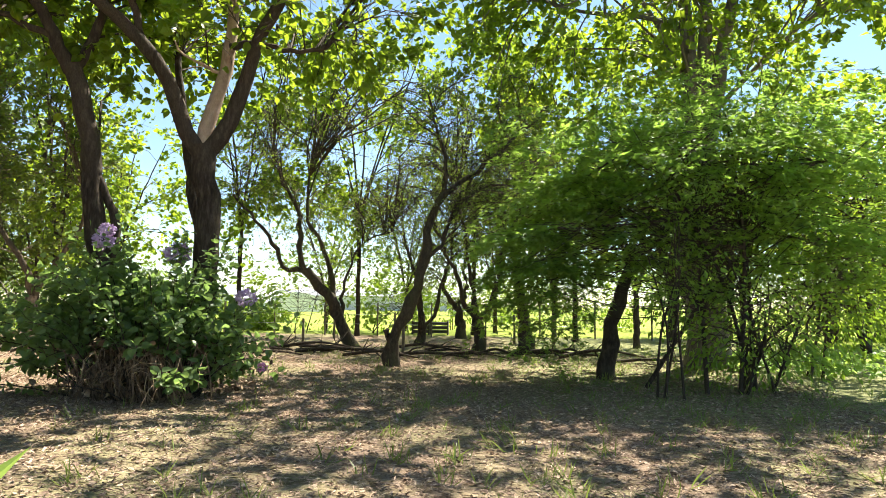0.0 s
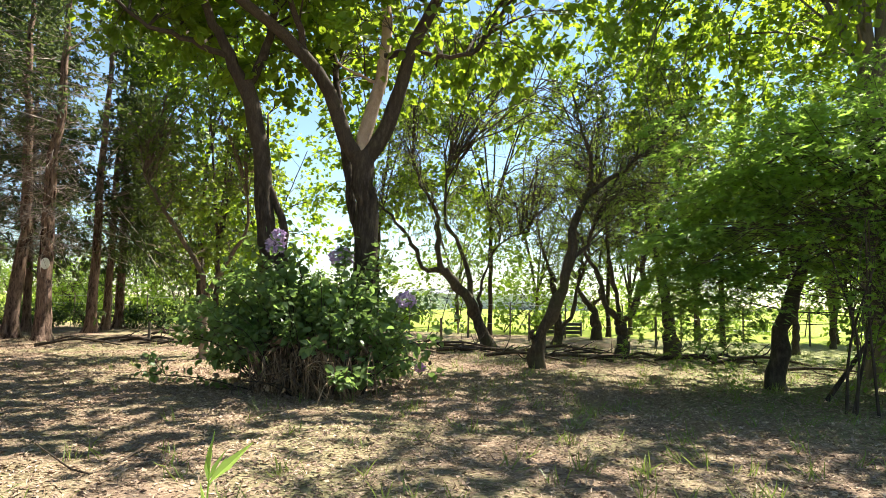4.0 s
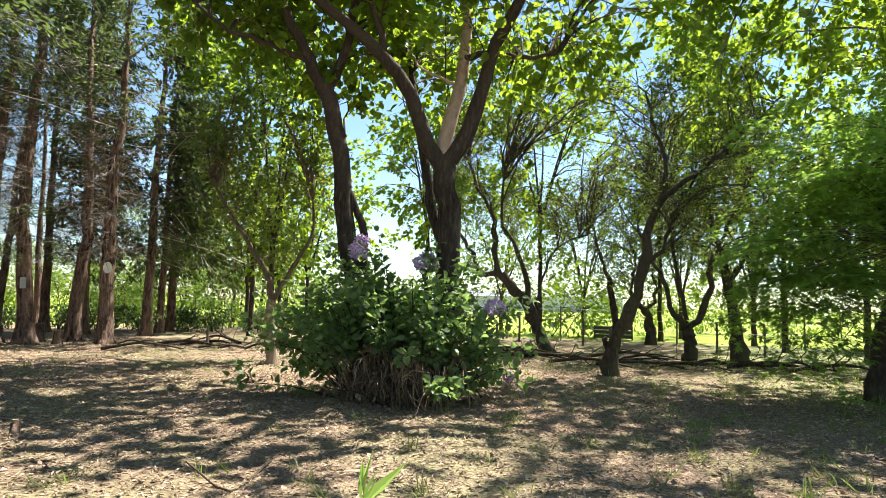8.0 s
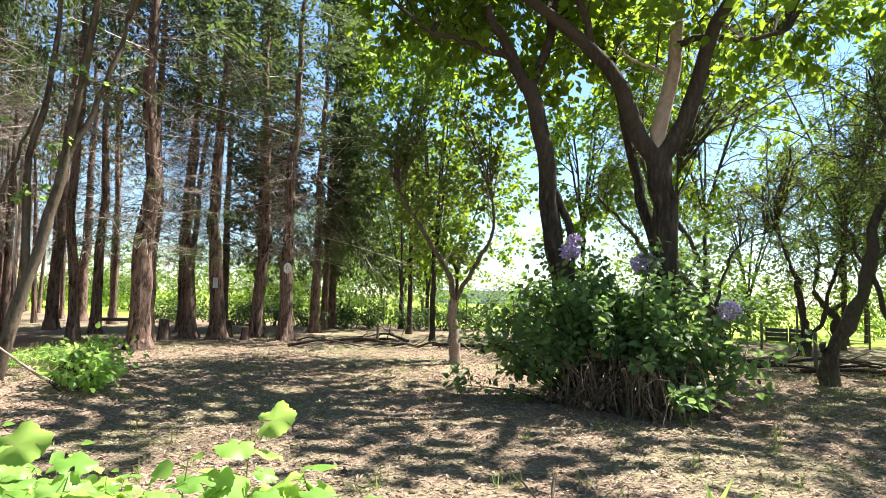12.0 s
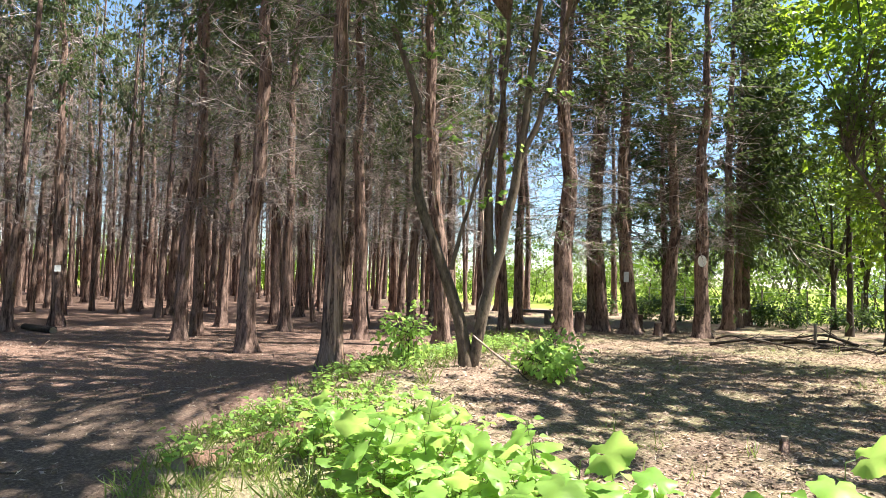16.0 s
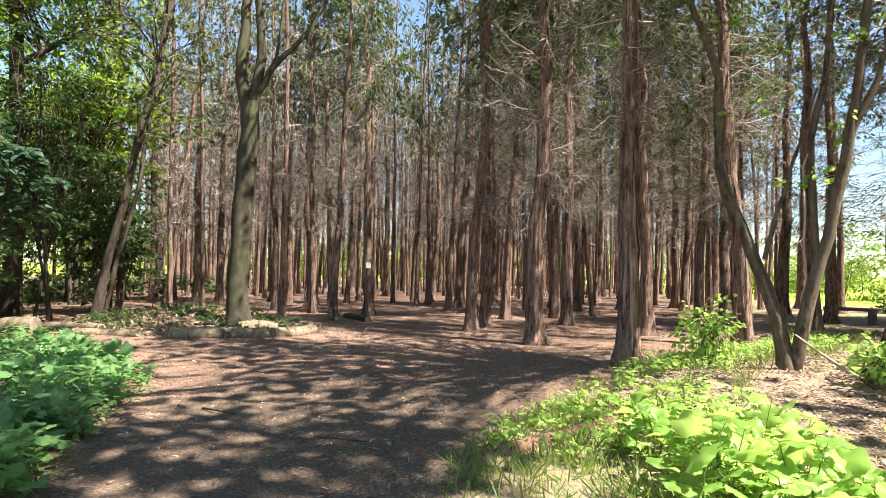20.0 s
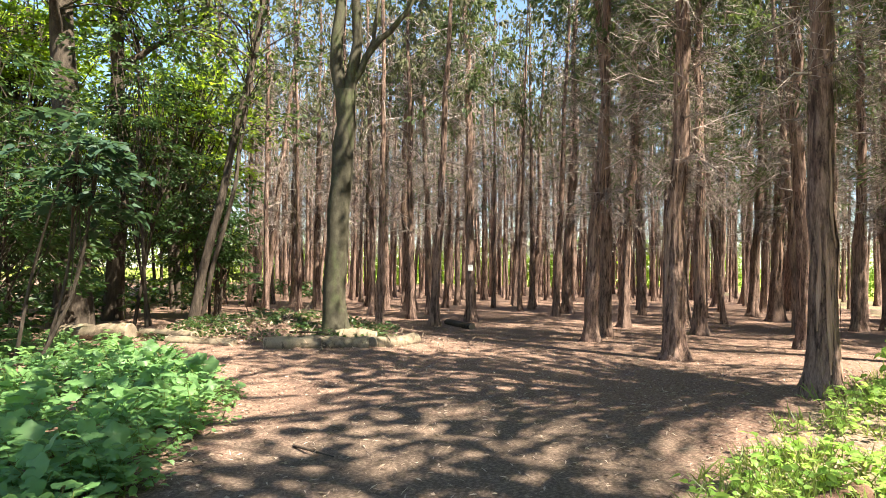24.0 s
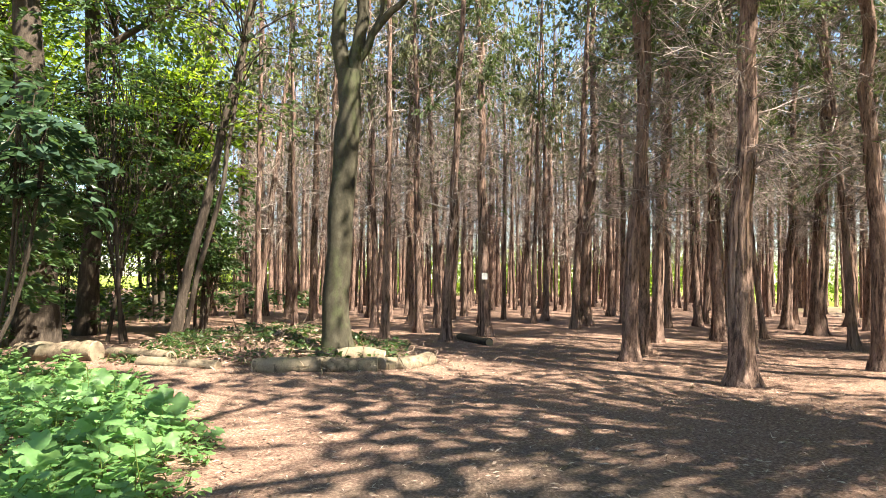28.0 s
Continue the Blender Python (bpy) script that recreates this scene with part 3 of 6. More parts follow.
def grown_tree(name, x, y, height, spread, bole, n_leaf, leaf_size, leaf, label, bark=DARK_BARK, group="", thick=0.2, low=None, boughs=70, lean=(0, 0), egg=None):
    """A broadleaf tree of a given height, crown width and clear bole."""
    top = np.array([x + lean[0], y + lean[1], 0.0])
    limbs = [([(x, y, -0.1), (x + 0.3 * lean[0], y + 0.3 * lean[1], bole * 0.5), (x + 0.6 * lean[0], y + 0.6 * lean[1], bole)], thick, thick * 0.75)]
    a0 = rng.uniform(0, 6.28)
    fork = np.array([x + 0.6 * lean[0], y + 0.6 * lean[1], bole])
    for i in range(5):
        a = a0 + i * 1.26 + rng.uniform(-0.3, 0.3)
        r = spread * rng.uniform(0.35, 0.65)
        z = rng.uniform(0.72, 0.95) * height
        end = top + np.array([r * math.cos(a), r * math.sin(a), z])
        limbs.append(([fork - [0, 0, 0.15], fork * 0.6 + end * 0.4 + np.array([0, 0, 0.25]), end], thick * 0.5, thick * 0.15))
    low = bole if low is None else low
    egg = egg or ((*top[:2], (low + height) / 2), (spread, spread, (height - low) / 2))
    return broad_tree(name, x, y, limbs, bark, leaf, n_leaf, leaf_size, label, (boughs, 6), (1, 0.9), egg, BROAD, wander=0.25, group=group, sides=10, single=False)


# the large forked tree and its neighbour, in the flowering shrub
heavy_limbs = [
    ([(-4.0, 9.5, -0.1), (-3.96, 9.5, 1.2), (-3.93, 9.5, 2.4), (-4.03, 9.48, 3.1), (-4.05, 9.46, 3.45)], 0.175, 0.165),
    ([(-4.05, 9.46, 3.3), (-4.28, 9.4, 3.7), (-4.45, 9.3, 4.15), (-4.65, 9.2, 4.6), (-5.2, 9.0, 5.2), (-5.9, 8.6, 5.8), (-6.8, 8.0, 6.9)], 0.12, 0.05),
    ([(-4.03, 9.48, 3.3), (-3.8, 9.54, 3.65), (-3.62, 9.6, 4.05), (-3.35, 9.6, 5.0), (-2.85, 9.5, 5.9), (-2.2, 9.2, 7.2)], 0.13, 0.05),
    # upright limb with sunlight put into its bark colour
    ([(-4.04, 9.5, 3.35), (-3.97, 9.6, 4.1), (-3.84, 9.7, 4.6), (-3.79, 9.75, 5.2), (-3.86, 9.8, 6.2), (-3.9, 9.9, 7.6)], 0.115, 0.05, PALE_AND_SUNLIT_BARK),
]
side_limbs = [
    ([(-3.8, 9.7, 5.0), (-3.4, 9.75, 5.08), (-2.9, 9.9, 5.0), (-2.4, 10.0, 5.1)], 0.055, 0.025),
    ([(-4.83, 9.2, 4.75), (-4.92, 9.1, 5.2), (-5.1, 8.9, 5.9), (-5.2, 8.5, 6.8)], 0.06, 0.025),
    ([(-4.0, 9.6, 1.9), (-4.3, 9.75, 2.8), (-4.55, 9.9, 3.9), (-4.8, 10.1, 5.0)], 0.09, 0.05),
    ([(-3.9, 9.68, 4.55), (-4.18, 9.6, 4.7), (-4.45, 9.5, 4.84), (-4.53, 9.45, 5.0)], 0.028, 0.012, PALE_AND_SUNLIT_BARK),
]
broad_tree("forked_tree", -4.0, 9.5, heavy_limbs + side_limbs, DARK_BARK, TREE_LEAF, 26000, 0.165, "large dark-barked tree forking into heavy limbs above a shrub", (110, 9), (1.4, 0.8),
    egg=((-3.8, 10.2, 6.6), (4.0, 3.0, 2.2)), shape=ROUND, sides=14)
broad_tree("leaning_tree", -5.4, 9.35, [
    ([(-5.15, 9.4, -0.1), (-5.2, 9.38, 0.6), (-5.38, 9.28, 1.85), (-5.5, 9.22, 2.6), (-5.55, 9.2, 3.3), (-5.67, 9.1, 4.1), (-5.8, 9.05, 4.5)], 0.155, 0.12),
    ([(-5.8, 9.05, 4.4), (-6.05, 8.9, 5.0), (-6.3, 8.8, 5.5), (-6.6, 8.5, 6.6)], 0.10, 0.04),
    ([(-5.78, 9.05, 4.4), (-5.62, 9.15, 4.8), (-5.5, 9.2, 5.3), (-5.4, 9.3, 6.4)], 0.085, 0.035),
    ([(-6.0, 8.95, 4.85), (-6.6, 8.7, 5.1), (-7.1, 8.4, 5.25), (-7.6, 8.1, 5.7)], 0.05, 0.02),
    # limb added to carry the out-of-view crowns that shade the clearing
    ([(-5.5, 9.2, 5.3), (-6.0, 10.4, 6.9), (-6.9, 11.8, 8.2), (-7.8, 13.0, 9.0)], 0.06, 0.03),
    ([(-5.2, 9.35, 1.2), (-5.2, 9.34, 2.2), (-5.3, 9.3, 2.6), (-5.45, 9.25, 2.95)], 0.07, 0.05),
], DARK_BARK, TREE_LEAF, 12000, 0.15, "dark leaning tree trunk with a high forked crown", (55, 8), (1.2, 0.6),
    egg=((-6.3, 10.2, 6.4), (2.6, 2.4, 1.9)), shape=ROUND, unseen_crowns=(((-7.8, 12.9, 8.9), (3.6, 3.0, 1.0), 70, 11000), ((-7.8, 16.2, 9.3), (3.0, 2.6, 1.0), 45, 8000)))

# old plum trees
PLUM = "old plum tree with a crooked dark trunk and tangled twigs"
broad_tree("plum_tree", -3.65, 18.0, [
    ([(-3.6, 18.0, -0.1), (-3.85, 17.95, 0.5), (-4.15, 17.9, 1.2), (-4.55, 17.8, 1.75), (-4.85, 17.7, 2.1)], 0.24, 0.14),
    ([(-4.8, 17.7, 2.05), (-5.45, 17.6, 2.1), (-5.65, 17.5, 2.7), (-6.2, 17.4, 3.4), (-6.8, 17.3, 4.1)], 0.09, 0.03),
    ([(-4.85, 17.7, 2.0), (-5.05, 17.7, 2.7), (-5.05, 17.7, 3.6), (-5.4, 17.6, 4.2), (-5.8, 17.5, 5.2)], 0.11, 0.03),
    ([(-4.1, 17.9, 1.2), (-4.25, 17.9, 2.2), (-4.6, 17.8, 3.0), (-4.85, 17.7, 3.6), (-4.8, 17.7, 5.0)], 0.10, 0.03),
    ([(-3.9, 17.95, 0.9), (-3.85, 18.0, 1.9), (-3.4, 18.05, 2.85), (-2.6, 18.2, 3.2)], 0.06, 0.02),
], PLUM_BARK, PLUM_LEAF, 17000, 0.07, PLUM, (130, 14), (1.3, 0.75), egg=((-4.3, 17.7, 5.1), (3.5, 2.6, 3.0)), wander=0.45, group="old plum trees", twig_r=(0.003, 0.007), spread=1.4, up=-0.02, girth=0.82, knots=0.08)
broad_tree("plum_tree", -1.75, 13.2, [
    ([(-1.78, 13.2, -0.1), (-1.78, 13.2, 0.55), (-1.58, 13.2, 1.0), (-1.32, 13.2, 1.55), (-1.2, 13.25, 2.1), (-1.12, 13.25, 2.9), (-0.82, 13.3, 3.4)], 0.16, 0.08),
    ([(-0.82, 13.3, 3.4), (-0.2, 13.35, 3.85), (0.3, 13.4, 4.3), (0.8, 13.5, 4.8), (1.3, 13.6, 5.3)], 0.07, 0.02),
    ([(-0.85, 13.3, 3.35), (-0.8, 13.3, 4.0), (-1.0, 13.3, 4.7), (-1.15, 13.2, 5.4)], 0.06, 0.02),
    ([(-1.15, 13.25, 2.0), (-0.8, 13.3, 2.5), (-0.65, 13.3, 3.1), (-0.3, 13.4, 3.7)], 0.045, 0.02),
    ([(-1.8, 13.2, 0.3), (-1.85, 13.18, 0.5), (-1.88, 13.17, 0.7)], 0.07, 0.055),
], PLUM_BARK, PLUM_LEAF, 11000, 0.06, PLUM, (85, 13), (1.2, 0.6), egg=((-0.4, 13.6, 4.3), (2.5, 2.0, 1.8)), wander=0.45, group="old plum trees", twig_r=(0.003, 0.007), spread=1.4, up=-0.02, girth=0.82, knots=0.08)
broad_tree("plum_tree", -0.15, 16.9, [
    ([(-0.15, 16.9, -0.1), (-0.13, 16.9, 0.5), (-0.22, 16.9, 0.9)], 0.2, 0.15),
    ([(-0.22, 16.9, 0.85), (-0.55, 16.9, 1.25), (-0.66, 16.9, 1.9), (-0.95, 16.9, 2.4), (-1.3, 16.8, 3.3)], 0.09, 0.03),
    ([(-0.2, 16.9, 1.0), (-0.45, 16.9, 2.2), (-0.55, 16.9, 3.2), (-0.9, 16.8, 4.4)], 0.07, 0.025),
    ([(-0.18, 16.9, 0.85), (0.1, 16.9, 1.1), (0.3, 16.9, 1.7), (0.35, 16.9, 2.4), (0.8, 16.9, 3.4), (1.2, 16.9, 4.3)], 0.1, 0.03),
], PLUM_BARK, PLUM_LEAF, 10000, 0.07, PLUM, (85, 14), (1.3, 0.7), egg=((0.0, 17.0, 4.4), (2.8, 2.2, 2.3)), wander=0.45, group="old plum trees", twig_r=(0.003, 0.007), spread=1.4, up=-0.02, girth=0.82, knots=0.08)
broad_tree("plum_tree", -1.95, 20.0, [
    ([(-1.95, 20.0, -0.1), (-1.93, 20.0, 0.6), (-2.0, 20.0, 1.2), (-2.1, 20.0, 2.0)], 0.17, 0.08),
    ([(-2.0, 20.0, 1.9), (-2.4, 20.0, 2.8), (-2.6, 20.1, 4.0)], 0.07, 0.03),
    ([(-1.9, 20.0, 0.4), (-1.45, 20.05, 1.0), (-1.4, 20.1, 1.7), (-1.1, 20.1, 2.6), (-0.9, 20.2, 3.8)], 0.08, 0.03),
], PLUM_BARK, PLUM_LEAF, 4500, 0.10, PLUM, (60, 12), (1.3, 0.7), egg=((-1.8, 20.0, 3.7), (2.6, 2.2, 2.0)), wander=0.45, group="old plum trees", twig_r=(0.003, 0.007), spread=1.4, up=-0.02, girth=0.82, knots=0.08)
broad_tree("plum_tree", 1.12, 18.2, [
    ([(1.12, 18.2, -0.1), (1.07, 18.2, 0.8), (0.9, 18.2, 1.7), (0.85, 18.2, 2.4)], 0.22, 0.12),
    ([(0.85, 18.2, 2.3), (0.6, 18.2, 3.1), (0.4, 18.2, 4.2)], 0.1, 0.03),
    ([(0.9, 18.2, 1.9), (1.2, 18.15, 2.5), (1.5, 18.1, 3.3), (1.9, 18.1, 4.2)], 0.08, 0.03),
], PLUM_BARK, PLUM_LEAF, 4800, 0.10, PLUM, (65, 12), (1.3, 0.7), egg=((1.2, 18.2, 3.8), (2.6, 2.2, 2.3)), wander=0.45, group="old plum trees", twig_r=(0.003, 0.007), spread=1.4, up=-0.02, girth=0.82, knots=0.08)
broad_tree("plum_tree", -0.9, 23.8, [
    ([(-0.85, 23.8, -0.1), (-0.9, 23.8, 0.6), (-1.1, 23.8, 1.3)], 0.24, 0.15),
    ([(-1.1, 23.8, 1.2), (-1.5, 23.8, 1.8), (-1.4, 23.8, 3.0), (-1.8, 23.8, 4.0)], 0.1, 0.03),
    ([(-1.05, 23.8, 1.2), (-0.7, 23.8, 1.6), (-0.8, 23.8, 2.6), (-0.6, 23.8, 3.9)], 0.1, 0.03),
], PLUM_BARK, PLUM_LEAF, 5000, 0.12, PLUM, (50, 10), (1.3, 0.7), egg=((-1.1, 23.8, 3.8), (2.8, 2.4, 2.2)), wander=0.45, group="old plum trees", twig_r=(0.003, 0.007), spread=1.4, up=-0.02, girth=0.82, knots=0.08)

# slender forked tree at the far side of the clearing
broad_tree("forked_sapling", -8.5, 12.1, [
    # trunk foot coloured lighter than the limbs, as if in the sun
    ([(-8.38, 12.1, -0.1), (-8.42, 12.1, 0.5), (-8.46, 12.08, 0.95), (-8.42, 12.1, 1.3)], 0.125, 0.09, SUNLIT_SAPLING_BARK),
    ([(-8.42, 12.1, 1.25), (-8.5, 12.0, 1.75), (-8.8, 11.9, 2.3), (-9.15, 11.7, 2.9), (-9.6, 11.5, 3.7)], 0.065, 0.02),
    ([(-8.42, 12.1, 1.25), (-8.2, 12.15, 1.65), (-7.93, 12.3, 2.2), (-7.73, 12.4, 2.8), (-7.8, 12.4, 3.5)], 0.055, 0.02),
], TWIN_BARK, PLUM_LEAF, 8000, 0.10, "slender forked tree with a leafy light green crown", (80, 8), (1.1, 0.55),
    egg=((-8.9, 12.3, 4.0), (1.6, 1.5, 2.1)), shape=ROUND)

# tall tree of several stems behind the shady shrub
broad_tree("tall_zelkova", 4.6, 14.3, [
    ([(4.6, 14.3, -0.1), (4.5, 14.3, 2.9), (4.45, 14.3, 4.8)], 0.42, 0.34),
    ([(4.4, 14.3, 4.6), (4.35, 14.3, 6.2), (4.2, 14.3, 8.5), (4.0, 14.2, 11)], 0.19, 0.06),
    ([(4.5, 14.25, 4.7), (4.65, 14.2, 7.0), (4.7, 14.2, 8.4), (4.8, 14.0, 11)], 0.17, 0.06),
    ([(4.65, 14.2, 4.7), (5.05, 14.1, 7.0), (5.3, 14.0, 8.2), (5.9, 13.8, 10.5)], 0.17, 0.06),
    ([(4.4, 14.3, 5.6), (3.7, 14.4, 7.3), (3.2, 14.5, 8.2), (2.2, 14.5, 9.5)], 0.07, 0.03),
    ([(4.7, 14.2, 5.2), (5.9, 13.8, 6.5), (6.6, 13.5, 7.1), (7.6, 13.2, 7.9)], 0.06, 0.02),
    ([(4.45, 14.25, 7.0), (3.4, 14.3, 7.45), (1.6, 14.5, 7.8), (0.4, 14.4, 8.4)], 0.06, 0.02),
], GREY_BARK, TREE_LEAF, 30000, 0.165, "tall grey tree of several upright stems with a wide crown", (120, 10), (1.9, 0.9),
    egg=((3.4, 13.8, 8.3), (6.0, 4.4, 3.8)), shape=BROAD)


def clump_crown(center, radii, n_clumps, per, size, shape, thick=0.45, flat=0.5, fill=0.35, lie=0.55):
    """Leaves in many small sprays through the outer part of an egg shape, with gaps."""
    d = unit(rng.normal(size=(n_clumps, 3)))
    r = (1 - fill * rng.uniform(0, 1, n_clumps) ** 1.5)[:, None] * (1 + 0.16 * np.sin(5 * d[:, :1] + 3 * d[:, 1:2]) + 0.12 * np.cos(7 * d[:, 2:] + 4 * d[:, :1]))
    cen = np.array(center) + d * r * np.array(radii)
    pos = np.repeat(cen, per, 0) + rng.normal(0, thick, (n_clumps * per, 3)) * np.array([1, 1, flat])
    way = np.repeat(d + np.array([0, 0, -0.25]), per, 0)
    return cen, leaves(shape, pos, size, way, 0.5, lie)


def spray_crown(center, radii, n, per, size, shape, length, tier=0.4, fill=0.7, slope=-0.25, lie=0.85):
    """Leaves in flat fans that reach outwards and droop, in loose tiers with gaps between them."""
    d = unit(rng.normal(size=(n, 3)))
    r = (1 - fill * rng.uniform(0, 1, n) ** 1.4)[:, None] * (1 + 0.14 * np.sin(5 * d[:, :1] + 3 * d[:, 1:2]) + 0.12 * np.cos(7 * d[:, 2:] + 4 * d[:, :1]))
    cen = d * r * np.array(radii)
    cen[:, 2] = np.round(cen[:, 2] / tier + 0.5 * np.sin(2 * d[:, 0] + 3 * d[:, 1])) * tier + rng.normal(0, 0.05, n)
    cen = np.array(center) + cen
    flat = unit(d * [1, 1, 0] + rng.normal(0, 0.35, (n, 3)) * [1, 1, 0])
    axis = unit(flat + np.array([0, 0, 1.0]) * rng.normal(slope, 0.16, n)[:, None])
    lat = unit(np.cross(axis, [0, 0, 1.0]))
    nrm = np.cross(lat, axis)
    L = (rng.uniform(0.6, 1.25, n) * length)[:, None]
    u = rng.beta(1.4, 1.1, (n, per))
    v = rng.uniform(-1, 1, (n, per)) * 0.42 * np.sin(np.pi * (0.12 + 0.85 * u))
    h = rng.normal(0, 0.035, (n, per)) - 0.28 * (u - 0.25) ** 2
    pos = cen[:, None] + axis[:, None] * ((u - 0.5) * L)[..., None] + lat[:, None] * (v * L)[..., None] + nrm[:, None] * (h * L)[..., None]
    way = axis[:, None] + lat[:, None] * (1.9 * v)[..., None]
    return cen, axis * L * 0.5, leaves(shape, pos.reshape(-1, 3), size, way.reshape(-1, 3), 0.3, lie)


def shrub(name, x, y, center, radii, n_clumps, per, size, leaf, bark, stems, label, category="shrub", shape=BLADE, thick=0.3, group="", stem_r=0.025, flat=0.5, fill=0.35, lie=0.55, spray=0.0, tier=0.4, slope=-0.25, low=()):
    """A bush: stems from the ground, side shoots to every spray, leaves. spray: length of flat fans in place of loose tufts."""
    root = thing(name, x, y, None, label, category, group)
    gz = root.location.z
    off = np.array([x, y, gz])
    c = np.array(center) - off
    if spray:
        sets = [spray_crown(c, radii, n_clumps, per, size, shape, spray, tier, fill, slope, lie)]
        sets += [spray_crown(np.array(c2) - off, r2, n2, per, size, shape, spray, tier, fill, slope, lie) for c2, r2, n2 in low]
        cen, half = np.concatenate([q[0] for q in sets]), np.concatenate([q[1] for q in sets])
        arr = join(*[q[2] for q in sets])
    else:
        cen, arr = clump_crown(c, radii, n_clumps, per, size, shape, thick, flat, fill, lie)
    a = rng.uniform(0, 6.28, stems)
    foot = np.c_[0.25 * radii[0] * np.cos(a), 0.25 * radii[1] * np.sin(a), np.full(stems, -0.05)]
    head = c + unit(rng.normal(size=(stems, 3)) + [0, 0, 0.5]) * np.array(radii) * 0.55
    mid = 0.6 * foot + 0.4 * head + np.array([0, 0, 0.25]) * radii[2] + rng.normal(0, 0.1, (stems, 3))
    S = np.array([smooth_path([f, m, h], 7) for f, m, h in zip(foot, mid, head)])
    for i in range(stems):
        part("stem", tubes(S[i:i + 1], np.linspace(stem_r, stem_r * 0.4, 7)[None], 6, 0.05, 2), bark, root, smooth=True)
    if spray:
        j = rng.permutation(len(cen))[:320]
        near = S[rng.integers(0, stems, len(j)), rng.integers(2, 7, len(j))]
        T = np.stack([near, 0.5 * (near + cen[j] - half[j]) + rng.normal(0, 0.06, (len(j), 3)), cen[j] - half[j], cen[j] + half[j] * 0.9], 1)
        tagged(part("twig_mass", tubes(T, np.tile([0.3, 0.22, 0.14, 0.06], (len(j), 1)) * stem_r, 3), bark, root), kind="stuff")
        part("crown", arr, leaf, root)
        return root
    pick = cen[rng.permutation(len(cen))[:min(len(cen), 160)]]
    near = S[rng.integers(0, stems, len(pick)), rng.integers(2, 7, len(pick))]
    midp = (near + pick) / 2 + np.array([0, 0, 0.1]) + rng.normal(0, 0.06, pick.shape)
    T = np.stack([near, midp, pick], 1)
    tagged(part("twig_mass", tubes(T, np.tile([0.35, 0.22, 0.1], (len(pick), 1)) * stem_r, 3), bark, root), kind="stuff")
    part("crown", arr, leaf, root)
    return root


# shady small-leaved maple with its low wide crown
shrub("spreading_maple", 3.2, 10.6, (3.7, 10.9, 3.15), (3.2, 2.3, 1.8), 400, 72, 0.095, MAPLE_LEAF, DARK_BARK, 5, "wide shady maple with layered drooping sprays of green leaves", "tree",
      shape=PALM, stem_r=0.035, fill=0.75, lie=0.82, spray=1.15, tier=0.42, slope=-0.22, low=(((0.85, 10.2, 1.75), (0.75, 0.75, 1.05), 70), ((1.4, 10.7, 3.1), (1.1, 1.0, 0.9), 56), ((5.2, 10.0, 2.0), (1.2, 0.8, 0.7), 22)))
broad_tree("gnarled_tree", 2.05, 11.55, [([(2.03, 11.55, -0.1), (2.05, 11.55, 0.5), (2.2, 11.6, 1.1), (2.5, 11.6, 2.2)], 0.13, 0.08)],
           PLUM_BARK, PLUM_LEAF, 1, 0.1, "short dark gnarled trunk under a maple crown", crown=False, knots=0.09)
shrub("understory_shrub", 3.9, 10.2, (3.9, 10.2, 0.95), (1.1, 0.9, 0.8), 80, 20, 0.10, MAPLE_LEAF, DARK_BARK, 6,
      "dark leafy shrub of many thin stems under a maple", thick=0.2)
shrub("thin_stemmed_shrub", 2.45, 9.35, (2.6, 9.5, 1.9), (0.7, 0.6, 0.9), 26, 12, 0.09, MAPLE_LEAF, DARK_BARK, 4,
      "sparse shrub of thin upright brown stems", thick=0.2, stem_r=0.02)
shrub("edge_shrub", 5.6, 12.5, (5.8, 12.6, 1.9), (1.5, 1.2, 1.7), 170, 22, 0.11, FAR_LEAF, DARK_BARK, 6,
      "light green leafy shrub at the edge of a clearing", thick=0.25)

# ---- cedars ----


FROND = (np.array([[0, 0, 0], [0.24, 0.5, 0.05], [0.05, 1.0, -0.12], [-0.24, 0.45, 0.05]]), np.array([[0, 1, 2], [0, 2, 3]]))


